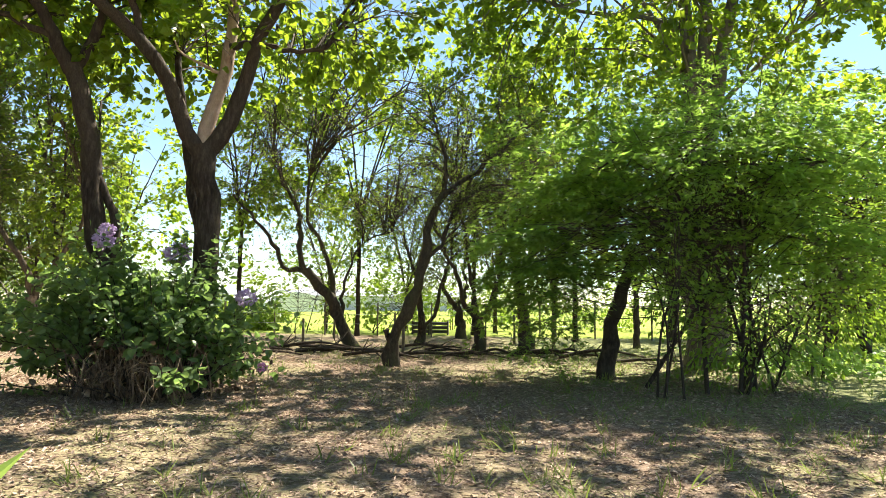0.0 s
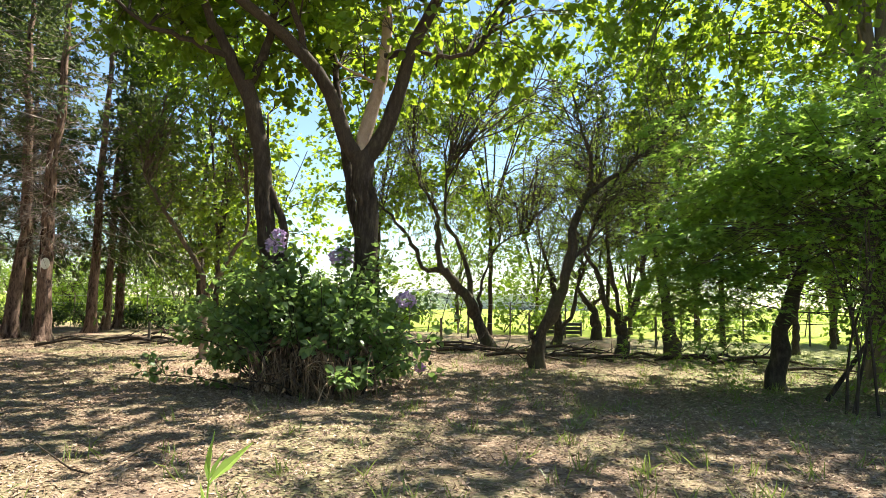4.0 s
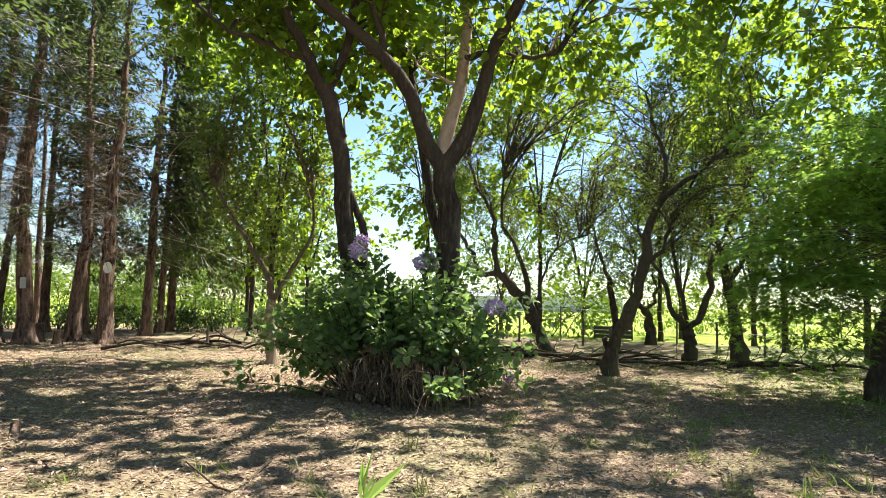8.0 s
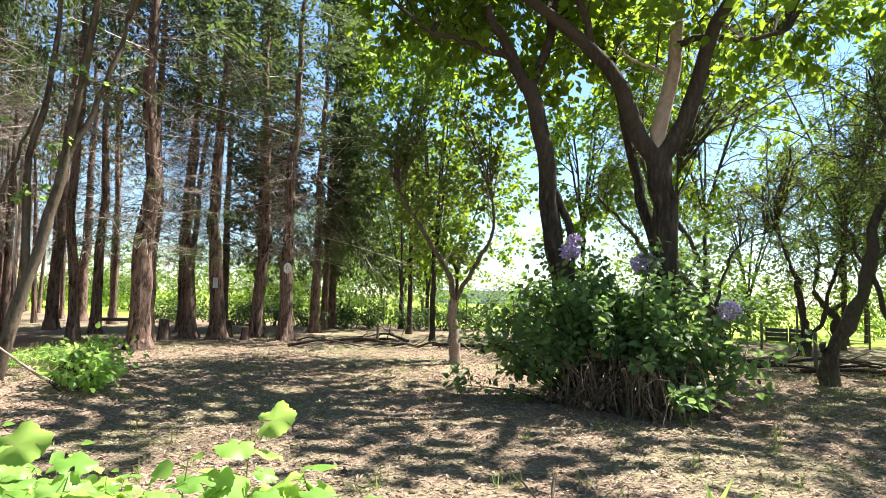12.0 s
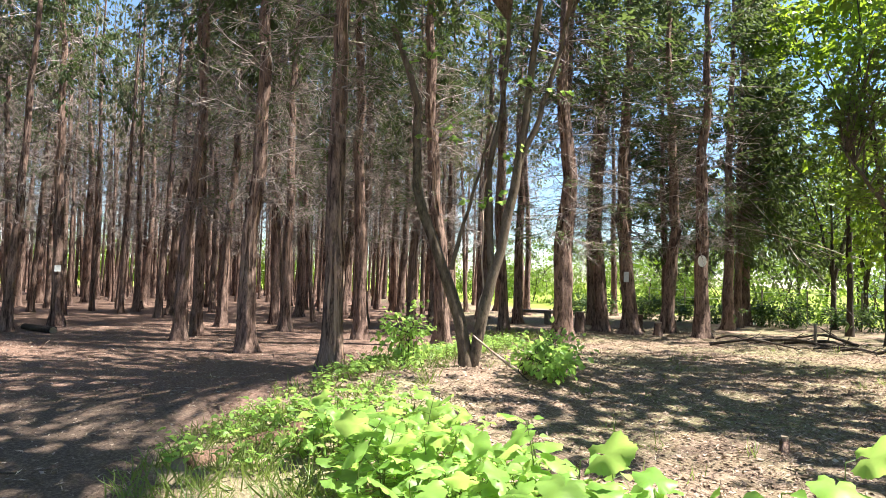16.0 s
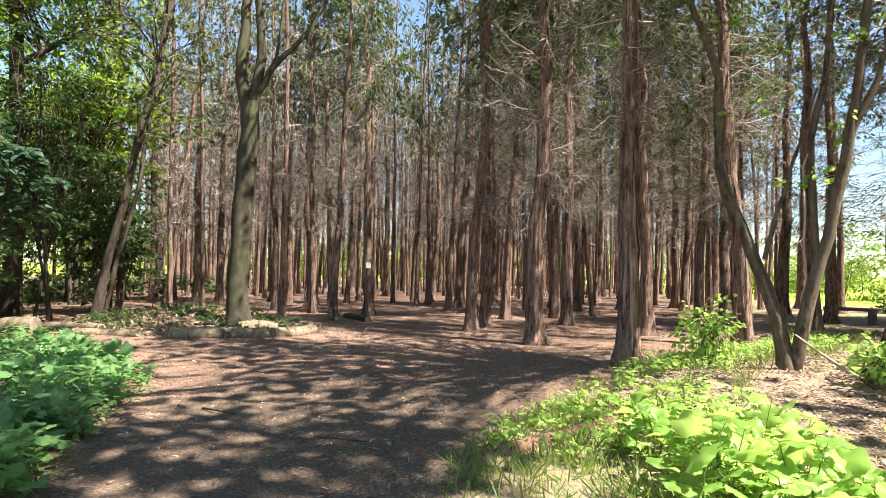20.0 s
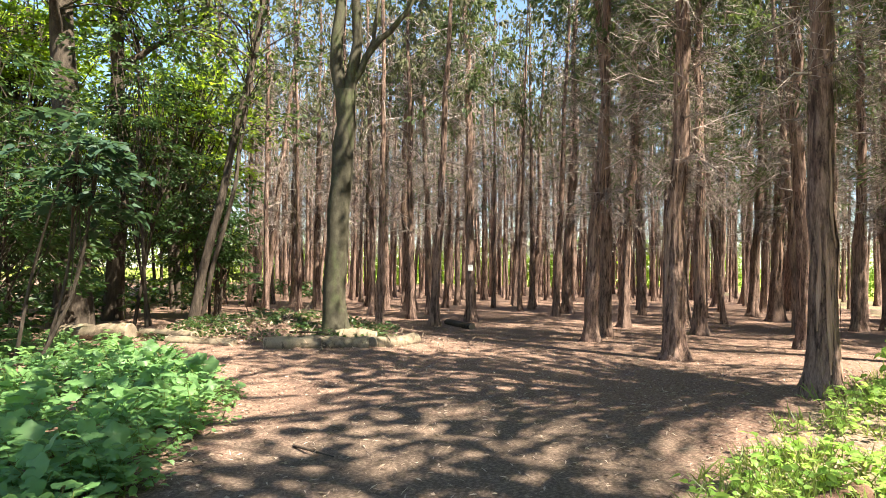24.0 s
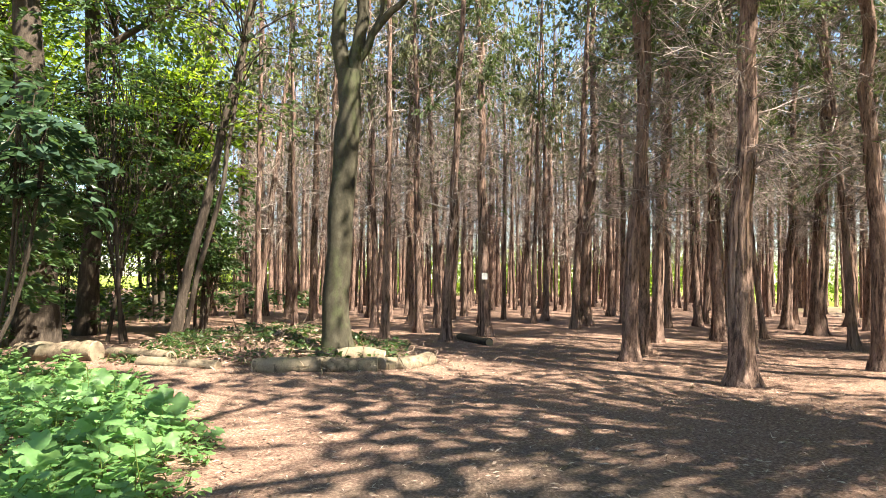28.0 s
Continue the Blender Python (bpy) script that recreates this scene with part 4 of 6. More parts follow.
def cedar_parts(height, dead_to, n_dead, n_twig, n_live, n_needle, sides, rings, strips, wide=1.9, needle=0.15, thread=0.015, frond=SLIM, facing=None):
    """Meshes of one cedar: trunk, hanging bark, dead branches, green crown. Trunk 0.155 m in radius at breast height."""
    z = np.concatenate([[-0.1, 0.0, 0.08, 0.18, 0.32, 0.55, 0.9], np.linspace(1.4, height, rings)])
    bend = np.cumsum(rng.normal(0, 0.03, (len(z), 2)), 0) * np.minimum(1, z / 3)[:, None]
    ph = rng.uniform(0, 6.28, 4)
    bend = bend + 0.038 * np.stack([np.sin(z * 1.25 + ph[0]) - math.sin(ph[0]) + 0.4 * np.sin(z * 3.3 + ph[2]), np.sin(z * 1.05 + ph[1]) - math.sin(ph[1]) + 0.4 * np.sin(z * 2.9 + ph[3])], -1) * np.clip(z / 4, 0, 1)[:, None]
    P = np.c_[bend, z]
    R = 0.155 * np.interp(z, [0, 1.3, height], [1.08, 1.0, 0.14])
    flare = 1 + 0.58 * np.exp(-np.maximum(z, 0) / 0.22)
    th = np.linspace(0, 2 * np.pi, sides, endpoint=False)
    ph = rng.uniform(0, 6.28, 3)
    lob = 1 + (0.05 + 0.24 * np.exp(-np.maximum(z, 0) / 0.3))[:, None] * (np.cos(3 * th + ph[0] + 0.5 * z[:, None]) * 0.6 + np.cos(5 * th + ph[1] - 0.35 * z[:, None]) * 0.6) + rng.normal(0, 0.055, (len(z), sides)) + rng.normal(0, 0.035, sides)[None]
    rad = (R * flare)[:, None] * lob
    V = np.stack([P[:, :1] + rad * np.cos(th), P[:, 1:2] + rad * np.sin(th), np.repeat(z[:, None], sides, 1)], -1).reshape(-1, 3)
    i = (np.arange(len(z) - 1) * sides)[:, None]
    s = np.arange(sides)[None]
    F = np.stack([i + s, i + (s + 1) % sides, i + sides + (s + 1) % sides, i + sides + s], -1).reshape(-1, 4)
    trunk = (V, F)
    # loose strips of bark standing off the trunk
    sv, sf = [], []
    for q in range(strips):
        a, z0, ln, w = rng.uniform(0, 6.28), rng.uniform(0.15, 5.2), rng.uniform(0.35, 1.3), rng.uniform(0.008, 0.026)
        zz = np.linspace(z0, z0 + ln, 6)
        rr = np.interp(zz, z, R * flare) * 1.05 + np.array([0.02, 0.008, 0.012, 0.004, 0.0, 0.012]) * rng.uniform(0.5, 1.8)
        bx, by = np.interp(zz, z, P[:, 0]), np.interp(zz, z, P[:, 1])
        wind = np.cumsum(rng.normal(0, 0.05, 6))
        taper = np.array([0.3, 0.8, 1.0, 0.9, 0.7, 0.2]) * rng.uniform(0.7, 1.3, 6)
        for sgn in (-1, 1):
            ang = a + sgn * w * taper / 0.155 + wind
            sv.append(np.c_[bx + rr * np.cos(ang), by + rr * np.sin(ang), zz])
        sf += [[k, 6 + k, 7 + k, k + 1] for k in range(5)]
    bark = [(np.concatenate(sv[2 * q:2 * q + 2]), np.array(sf[:5])) for q in range(strips)]

    def whorl(n, z0, z1, l0, l1, lift):
        a, zz = rng.uniform(0, 6.28, n), rng.uniform(z0, z1, n)
        if facing is not None and l0 > 1.2:
            a = facing + rng.uniform(-1.4, 1.4, n)
        L = rng.uniform(0.6, 1.2, n) * np.interp(zz, [z0, z1], [l0, l1])
        d = np.stack([np.cos(a), np.sin(a), rng.normal(lift, 0.3, n)], -1)
        root = np.stack([np.interp(zz, z, P[:, 0]), np.interp(zz, z, P[:, 1]), zz], -1)
        t = np.linspace(0, 1, 4)
        sag = rng.uniform(-0.1, 0.28, n)[:, None] * t ** 2
        pts = root[:, None] + d[:, None] * (L[:, None] * t)[..., None]
        pts[..., 2] -= sag * L[:, None]
        pts += rng.normal(0, 0.07, pts.shape) * t[None, :, None] * np.minimum(1.3, L)[:, None, None]
        return pts, np.linspace(1, 0.25, 4)[None] * (0.005 + 0.005 * L[:, None])
    D, Dr = whorl(n_dead, 2.4, dead_to, 1.0, 1.35, 0.05)
    tw, tr = sprout(D, Dr, n_twig, (0.15, 0.5), 0.95, -0.05, 0.25, 3, 0.15, 0.6)
    dead = tubes(tw[:, [0, 2]], np.clip(tr[:, [0, 2]], 0.003, 0.006), 3) if strips else ribbons(tw[:, [0, 2]], thread)
    G, Gr = whorl(n_live, dead_to - 1.5, height * 0.99, wide, 0.35, 0.02)
    g2, _ = sprout(G, Gr, 6, (0.25, 0.7), 0.7, -0.15, 0.2, 3, 0.2, 0.5)
    pos, way = along(g2, n_needle)
    needles = leaves(frond, pos + rng.normal(0, 0.05, pos.shape), needle, way, 0.7, 0.45)
    low = rng.integers(0, n_dead, n_needle // 12)
    p2 = D[low, 3] + rng.normal(0, 0.16, (len(low), 3))
    needles = join(needles, leaves(SLIM, p2, 0.10 if strips else needle * 0.8, unit(D[low, 3] - D[low, 2]), 0.6, 0.4))
    if strips:
        tips = np.repeat(rng.integers(0, n_dead, 16), 45)
        f = rng.uniform(0.35, 1.15, len(tips))[:, None]
        p3 = D[tips, 1] * (1 - f) + D[tips, 3] * f + rng.normal(0, 1, (len(tips), 3)) * [0.14, 0.14, 0.07]
        needles = join(needles, leaves(SLIM, p3, 0.13, unit(D[tips, 3] - D[tips, 1]), 0.4, 0.5))
    live = tubes(G, Gr, 3) if strips else ribbons(G[:, [0, 3]], 0.02)
    return trunk, bark, [tubes(D[i:i + 1], Dr[i:i + 1], 4) for i in range(n_dead)] if strips else [ribbons(D[:, [0, 3]], 0.022)], join(dead, live), needles


def cedar(arrays, label, leaf=CEDAR_LEAF):
    root = thing("cedar_tree", 0, 0, 0, label, "tree", "cedars of the plantation")
    trunk, bark, boughs, dead, needles = arrays
    stem = part("trunk", trunk, CEDAR_BARK, root, smooth=True)
    if bark:
        for arr in bark:
            part("bark_strip", arr, CEDAR_STRIP, stem, "reddish peeling strip of bark")
    alone = boughs[:30] if bark else []
    for arr in alone:
        part("branch", arr, DEAD_TWIG, root, "bare dead branch")
    tagged(part("twig_mass", join(dead, *boughs[len(alone):]), DEAD_TWIG, root, "bare grey-brown dead twigs"), kind="stuff")
    part("crown", needles, leaf, root)
    return root


LBL = "tall cedar with reddish-brown peeling bark and bare dead branches"
EDGE_LBL = "dark cedar at a wood edge with green hanging foliage"
near_kinds = [cedar(cedar_parts(h, d, 95, 18, 76, 6500, 28, 34, 34, 2.7, 0.15, frond=FROND), LBL) for h, d in ((12.5, 7.8), (13.5, 8.5), (12.0, 7.2), (13.0, 8.0))]
edge_kinds = [cedar(cedar_parts(h, d, 85, 14, 70, 3600, 20, 24, 12, 2.6, 0.14, frond=FROND), EDGE_LBL) for h, d in ((12.5, 7.6), (13.0, 8.2))]
mid_kinds = [cedar(cedar_parts(12.5, 7.4, 85, 14, 90, 3400, 18, 22, 10, 2.9, 0.14, frond=FROND), EDGE_LBL)]
leafy_kinds = [cedar(cedar_parts(12.5, 4.4, 40, 8, 170, 12000, 16, 20, 8, 3.9, 0.175, frond=FROND, facing=0.6), EDGE_LBL)]
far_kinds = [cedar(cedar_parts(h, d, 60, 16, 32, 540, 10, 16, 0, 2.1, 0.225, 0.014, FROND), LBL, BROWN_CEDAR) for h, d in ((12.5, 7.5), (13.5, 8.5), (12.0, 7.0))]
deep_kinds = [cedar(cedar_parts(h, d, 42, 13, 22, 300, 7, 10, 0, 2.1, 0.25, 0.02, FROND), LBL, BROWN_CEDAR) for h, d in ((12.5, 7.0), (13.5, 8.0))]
placed = []


def plant(kinds, x, y, dia, lean=0.0, way=0.0, spin=6.28):
    k = kinds[int(rng.integers(len(kinds)))] if len(kinds) > 1 else kinds[0]
    s = 0.84 * dia / 0.40
    t = rng.uniform(0.92, 1.1)
    spot = Matrix.Translation((x, y, float(hill(x, y)))) @ Matrix.Rotation(radians(lean), 4, Vector((-math.sin(way), math.cos(way), 0))) @ Matrix.Rotation(rng.uniform(0, spin), 4, "Z")
    copy_thing(k, spot @ Matrix.Diagonal((s, s, t, 1)))
    placed.append((x, y))


# those that stand nearest the path: x, y, thickness
for x, y, d in ((-11.5, 3.0, 0.36), (-15.0, 2.65, 0.42), (-17.35, 1.85, 0.36), (-16.5, 5.4, 0.38), (-18.8, 4.4, 0.34), (-20.6, 3.25, 0.34), (-21.1, 4.8, 0.44),
                (-14.7, 6.45, 0.42), (-21.5, -0.4, 0.36), (-23.9, -1.6, 0.28), (-25.1, -2.3, 0.48), (-25.3, 2.6, 0.44), (-25.3, 8.3, 0.38),
                (-23.1, 8.0, 0.5), (-26.7, 11.0, 0.46), (-24.3, 6.4, 0.38), (-20.4, 8.6, 0.36)):
    plant(near_kinds, x, y, d, rng.normal(0, 1.2), rng.uniform(0, 6.28))
for x, y, d in ((-15.1, 9.9, 0.62), (-16.4, 11.1, 0.44), (-17.0, 12.9, 0.52), (-16.2, 13.2, 0.56), (-16.1, 14.5, 0.52), (-14.7, 14.2, 0.52), (-16.6, 17.8, 0.46),
                (-17.9, 20.5, 0.46), (-17.2, 19.1, 0.36), (-18.1, 10.3, 0.36), (-18.6, 17.3, 0.36), (-20.3, 17.3, 0.44), (-19.1, 14.4, 0.34), (-20.2, 12.3, 0.4)):
    plant(leafy_kinds if y > 17 else mid_kinds if y > 12.5 else edge_kinds, x, y, d, rng.normal(0, 1.0), rng.uniform(0, 6.28), 0.4 if y > 17 else 6.28)
for x, y, d in ((-26.9, -6.5, 0.38), (-27.3, -3.9, 0.4), (-25.6, -5.4, 0.32), (-26.2, -3.2, 0.3), (-27.3, 1.7, 0.3), (-31.5, 2.2, 0.4), (-34.0, 0.2, 0.45), (-33.4, -1.4, 0.44),
                (-35.5, 3.6, 0.36), (-33.4, 11.5, 0.45), (-39.2, 9.8, 0.44), (-30.4, 9.2, 0.46), (-27.5, 12.9, 0.5), (-27.0, 16.3, 0.6), (-31.0, 20.5, 0.42), (-22.3, 12.3, 0.5),
                (-28.0, -7.6, 0.32), (-24.2, 15.7, 0.36), (-23.7, 19.9, 0.38), (-20.8, 16.0, 0.36), (-20.7, 9.5, 0.4), (-24.9, 10.4, 0.4), (-18.3, 2.3, 0.36), (-30.5, 4.5, 0.36), (-31.4, 8.1, 0.36), (-29.2, -0.9, 0.28)):
    plant(far_kinds, x, y, d, rng.normal(0, 1.5), rng.uniform(0, 6.28))
tries = 0
count = 0
while count < 265 and tries < 12000:
    tries += 1
    x, y = rng.uniform(-46, -19.5), rng.uniform(-13, 21.5)
    if y > min(np.interp(x, [-46, -34, -26, -20], [21.5, 19.5, 16, 14]), -0.7 * (x + 4.5) - 0.3) or y < -13 + max(0, x + 32) * 0.65:
        continue
    if x > -24 and -1.0 < y < 5.5:
        continue
    if min((x - a) ** 2 + (y - b) ** 2 for a, b in placed) < (1.35 if x > -34 else 1.05) ** 2:
        continue
    plant(far_kinds if x > -33 else deep_kinds, x, y, rng.uniform(0.17, 0.30), rng.normal(0, 2.2), rng.uniform(0, 6.28))
    count += 1
# the far end of the plantation, as one mass
arr = cedar_parts(12.0, 7.0, 26, 9, 14, 160, 6, 7, 0, 2.0, 0.4, 0.026)
wood = thing("far_wood", -48, 0, 0, "far end of a cedar plantation, many thin trunks", "wood", kind="stuff")
stems, twigs_far, crowns = [], [], []
for _ in range(190):
    x, y, d, a, t = rng.uniform(-57, -39), rng.uniform(-16, 23), rng.uniform(0.2, 0.34) * 2.1, rng.uniform(0, 6.28), rng.uniform(0.92, 1.1)
    turn = np.array([[math.cos(a) * d, -math.sin(a) * d, rng.normal(0, 0.03)], [math.sin(a) * d, math.cos(a) * d, rng.normal(0, 0.03)], [0, 0, t]])
    shift = np.array([x + 48, y, float(hill(x, y))])
    for bag, (v, f) in ((stems, arr[0]), (twigs_far, join(arr[3], *arr[2])), (crowns, arr[4])):
        bag.append((v @ turn.T + shift, f))
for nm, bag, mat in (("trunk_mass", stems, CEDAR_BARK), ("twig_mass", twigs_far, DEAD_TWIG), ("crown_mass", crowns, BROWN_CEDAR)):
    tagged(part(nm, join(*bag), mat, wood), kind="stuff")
for k in near_kinds + edge_kinds + mid_kinds + leafy_kinds + far_kinds + deep_kinds:
    for o in (*k.children_recursive, k):
        bpy.data.objects.remove(o)

# unseen trees added off the walk; their crowns shade the clearing and the path
SHADE = "unseen broadleaf tree with a wide crown added for shade"
for x, y, h, sp, bole, n, lean in ((-1.6, -3.2, 10, 4.2, 6.4, 24000, (-1.6, 6.0)), (4.6, 3.2, 9.5, 4.4, 6.0, 15000, (-1.8, 4.4)), (-4.2, -2.9, 10, 5.0, 6.4, 30000, (-4.6, 4.5))):
    grown_tree("canopy_tree", x, y, h, sp, bole, int(n * 1.2), 0.10, TREE_LEAF, SHADE, group="trees round the clearing", thick=0.24, lean=lean, boughs=80)
BACK = "leafy green tree behind the plum trees"
# the tree at (-13.9, 19.6) is added for its crown's shade on the ground
for x, y, h, sp, bole, n, low in ((-8.6, 22.5, 11, 3.4, 4.0, 9000, 2.6), (-11.9, 17.6, 10.8, 2.2, 2.6, 6000, 1.5), (-13.9, 19.6, 11.5, 2.4, 6.0, 5000, 7.4), (-4.8, 24.5, 12.5, 4.2, 4.6, 11000, 3.4), (-0.5, 26.5, 13, 4.6, 4.6, 10500, 3.8), (3.0, 22.5, 11, 4.0, 3.6, 8500, 3.2),
                                  (7.5, 20.0, 11, 4.0, 3.0, 8500, 2.4), (11.0, 15.5, 9.5, 3.4, 2.8, 6000, 2.2), (-14.5, 24.5, 9, 3.4, 2.4, 6000, 1.8)):
    grown_tree("background_tree", x, y, h, sp, bole, int(n * 1.25), 0.195, TREE_LEAF, BACK, group="trees behind the plums", thick=0.09, low=low, boughs=50)

for x, y, h, sp in ((4.4, 19.8, 6.5, 2.6), (2.6, 25.5, 7.0, 3.0), (6.4, 23.5, 7.0, 2.8), (0.4, 29.0, 7.5, 3.2), (-3.6, 29.5, 7.0, 3.0), (9.5, 26.5, 7.5, 3.2), (-7.4, 30.0, 6.5, 2.8), (-17.0, 26.5, 7.0, 2.8), (-21.5, 29.5, 7.5, 3.2), (-15.8, 22.2, 6.5, 2.2), (13.0, 22.0, 7.5, 3.0)):
    grown_tree("orchard_tree", x, y, h, sp, 1.7, 4600, 0.15, PLUM_LEAF, "low leafy orchard tree at the edge of a field", PLUM_BARK, "orchard trees", 0.10, 1.3, 36)

# ---- trees of the path's side ----
broad_tree("mossy_maple", -16.3, -2.8, [
    ([(-16.3, -2.82, 0.05), (-16.3, -2.86, 1.2), (-16.3, -2.8, 2.4), (-16.32, -2.73, 3.7), (-16.32, -2.72, 4.5)], 0.205, 0.175),
    ([(-16.3, -2.78, 4.4), (-16.28, -2.9, 5.1), (-16.3, -2.85, 5.9), (-16.4, -2.8, 8.0)], 0.125, 0.06),
    ([(-16.33, -2.68, 4.4), (-16.34, -2.58, 5.0), (-16.35, -2.55, 5.7), (-16.2, -2.7, 8.0)], 0.11, 0.05),
    ([(-16.33, -2.65, 4.5), (-16.4, -2.25, 5.3), (-16.5, -1.7, 5.95), (-16.6, -1.2, 7.0)], 0.07, 0.03),
    ([(-16.33, -2.63, 4.6), (-16.4, -2.25, 5.5), (-16.45, -2.15, 6.5), (-16.5, -2.0, 7.5)], 0.04, 0.02),
], SMOOTH_BARK, TREE_LEAF, 12000, 0.105, "smooth mossy grey-green tree forking high above a log ring", (80, 8), (1.8, 0.8),
    egg=((-14.6, -2.4, 8.4), (4.0, 3.8, 1.7)), shape=BROAD)
broad_tree("leaning_pair", -19.1, -6.6, [
    ([(-19.1, -6.62, 0.0), (-19.18, -6.4, 1.4), (-19.3, -6.15, 2.7), (-19.45, -5.9, 4.3), (-19.55, -5.6, 5.8), (-19.7, -5.3, 8.0)], 0.10, 0.06),
    ([(-19.25, -6.5, 0.0), (-19.35, -6.2, 1.75), (-19.5, -5.9, 3.15), (-19.6, -5.75, 4.7), (-19.7, -5.5, 6.4), (-19.8, -5.2, 8.5)], 0.055, 0.035),
], DARK_BARK, CEDAR_LEAF, 3200, 0.16, "pair of thin leaning conifer trunks with a high crown", (50, 8), (1.1, 0.5), first=0, egg=((-19.5, -5.8, 6.6), (2.2, 2.2, 3.0)))
broad_tree("old_tree", -18.2, -8.8, [
    ([(-18.2, -8.8, -0.1), (-18.2, -8.8, 1.4), (-18.1, -8.9, 3.2), (-18.0, -9.1, 6.5), (-17.9, -9.2, 11)], 0.33, 0.16),
    ([(-18.0, -9.1, 6.0), (-16.9, -8.7, 7.0), (-15.6, -8.3, 7.6)], 0.1, 0.03),
    ([(-18.0, -9.1, 7.0), (-18.6, -8.0, 8.0), (-19.0, -6.9, 8.8)], 0.1, 0.03),
], DARK_BARK, TREE_LEAF, 9000, 0.14, "thick old tree wrapped in creeper stems", (70, 8), (1.8, 0.9), shape=BROAD, egg=((-17.6, -8.4, 8.4), (3.6, 3.6, 2.6)))
broad_tree("shade_tree", -20.2, -8.9, [
    ([(-20.25, -9.1, -0.1), (-20.15, -8.95, 1.8), (-20.0, -8.85, 3.4), (-19.8, -8.9, 6.6), (-19.7, -9.0, 10)], 0.21, 0.12),
    ([(-19.8, -8.9, 6.0), (-20.4, -7.9, 7.0), (-20.9, -7.0, 7.8)], 0.09, 0.03),
], DARK_BARK, TREE_LEAF, 6000, 0.14, "dark straight tree among evergreen shrubs", (60, 8), (1.7, 0.9), shape=BROAD, egg=((-20.3, -8.4, 7.8), (3.2, 3.2, 2.4)))
broad_tree("twin_stem_tree", -10.7, 4.6, [
    ([(-10.7, 4.6, 0.1), (-10.78, 4.48, 0.9), (-10.92, 4.26, 1.65), (-11.08, 4.0, 2.4), (-11.12, 3.96, 3.1), (-11.1, 3.95, 3.8), (-11.3, 3.65, 4.8)], 0.085, 0.04),
    ([(-10.68, 4.64, 0.1), (-10.57, 4.8, 1.2), (-10.45, 4.98, 1.9), (-10.38, 5.1, 2.8), (-10.3, 5.2, 3.8), (-10.2, 5.4, 5.6)], 0.08, 0.035),
    ([(-10.55, 4.85, 1.4), (-10.6, 4.8, 2.7), (-10.5, 4.9, 3.6), (-10.45, 5.0, 5.2)], 0.05, 0.025),
    ([(-10.37, 5.12, 2.9), (-10.18, 5.4, 3.8), (-10.0, 5.7, 5.2)], 0.045, 0.02),
    ([(-10.85, 4.4, 1.5), (-10.7, 4.6, 2.5), (-10.55, 4.85, 3.5)], 0.03, 0.012),
# wide main crown and added ones stay out of view, to shade the path
], TWIN_BARK, TREE_LEAF, 30000, 0.10, "crooked grey tree of two spreading stems among weeds", (120, 9), (0.9, 0.8), egg=((-9.4, 4.2, 7.3), (4.2, 3.4, 1.8)), shape=BROAD,
           unseen_crowns=(((-8.4, 8.2, 9.2), (3.4, 2.8, 1.0), 45, 9000), ((-12.6, 7.2, 9.4), (3.4, 3.0, 1.0), 50, 9000), ((-5.2, 4.2, 8.2), (1.3, 1.2, 0.8), 30, 5000)))

for x, y, z, r in ((-10.95, 4.2, 3.2, 0.22), (-10.42, 5.05, 2.9, 0.2), (-10.6, 4.8, 2.35, 0.16), (-11.05, 4.05, 4.3, 0.25), (-10.25, 5.3, 3.9, 0.24)):
    sprig = thing("leafy_sprig", x, y, z, "light green young shoot on a crooked grey trunk", "shoot", "shoots on the crooked tree")
    tip = rng.normal(0, 1, (6, 3)) * [r, r, 0.5 * r] + [0, 0, 0.6 * r]
    P = np.stack([np.zeros((6, 3)), tip * 0.5 + [0, 0, 0.04], tip], 1)
    part("stem", tubes(P, np.tile([0.006, 0.004, 0.002], (6, 1)), 4), TWIN_BARK, sprig)
    pos, way = along(P, 42)
    part("foliage", leaves(OVAL, pos, 0.085, way, 0.3, 0.6), WEED_LEAF, sprig)

# ---- the flowering shrub ----
bush = thing("flowering_shrub", -4.3, 8.7, None, "rounded leafy shrub with lilac flower heads and dry stalks", "shrub")


HEART = (np.array([[0, 0.02, 0], [0.24, 0.0, 0.05], [0.40, 0.28, 0.10], [0.27, 0.66, 0.07], [0, 1.0, -0.12], [-0.27, 0.66, 0.07], [-0.40, 0.28, 0.10], [-0.24, 0.0, 0.05], [0, 0.45, 0.0]]),
         np.array([[8, i, (i + 1) % 8] for i in range(8)]))


def in_hollow(p):
    """The dark gap under the front of the shrub, where only dry stalks stand."""
    return (p[:, 1] < 0.0) & (p[:, 2] < 0.66 - 0.25 * np.abs(p[:, 0])) & (p[:, 0] > -0.72) & (p[:, 0] < 0.68)


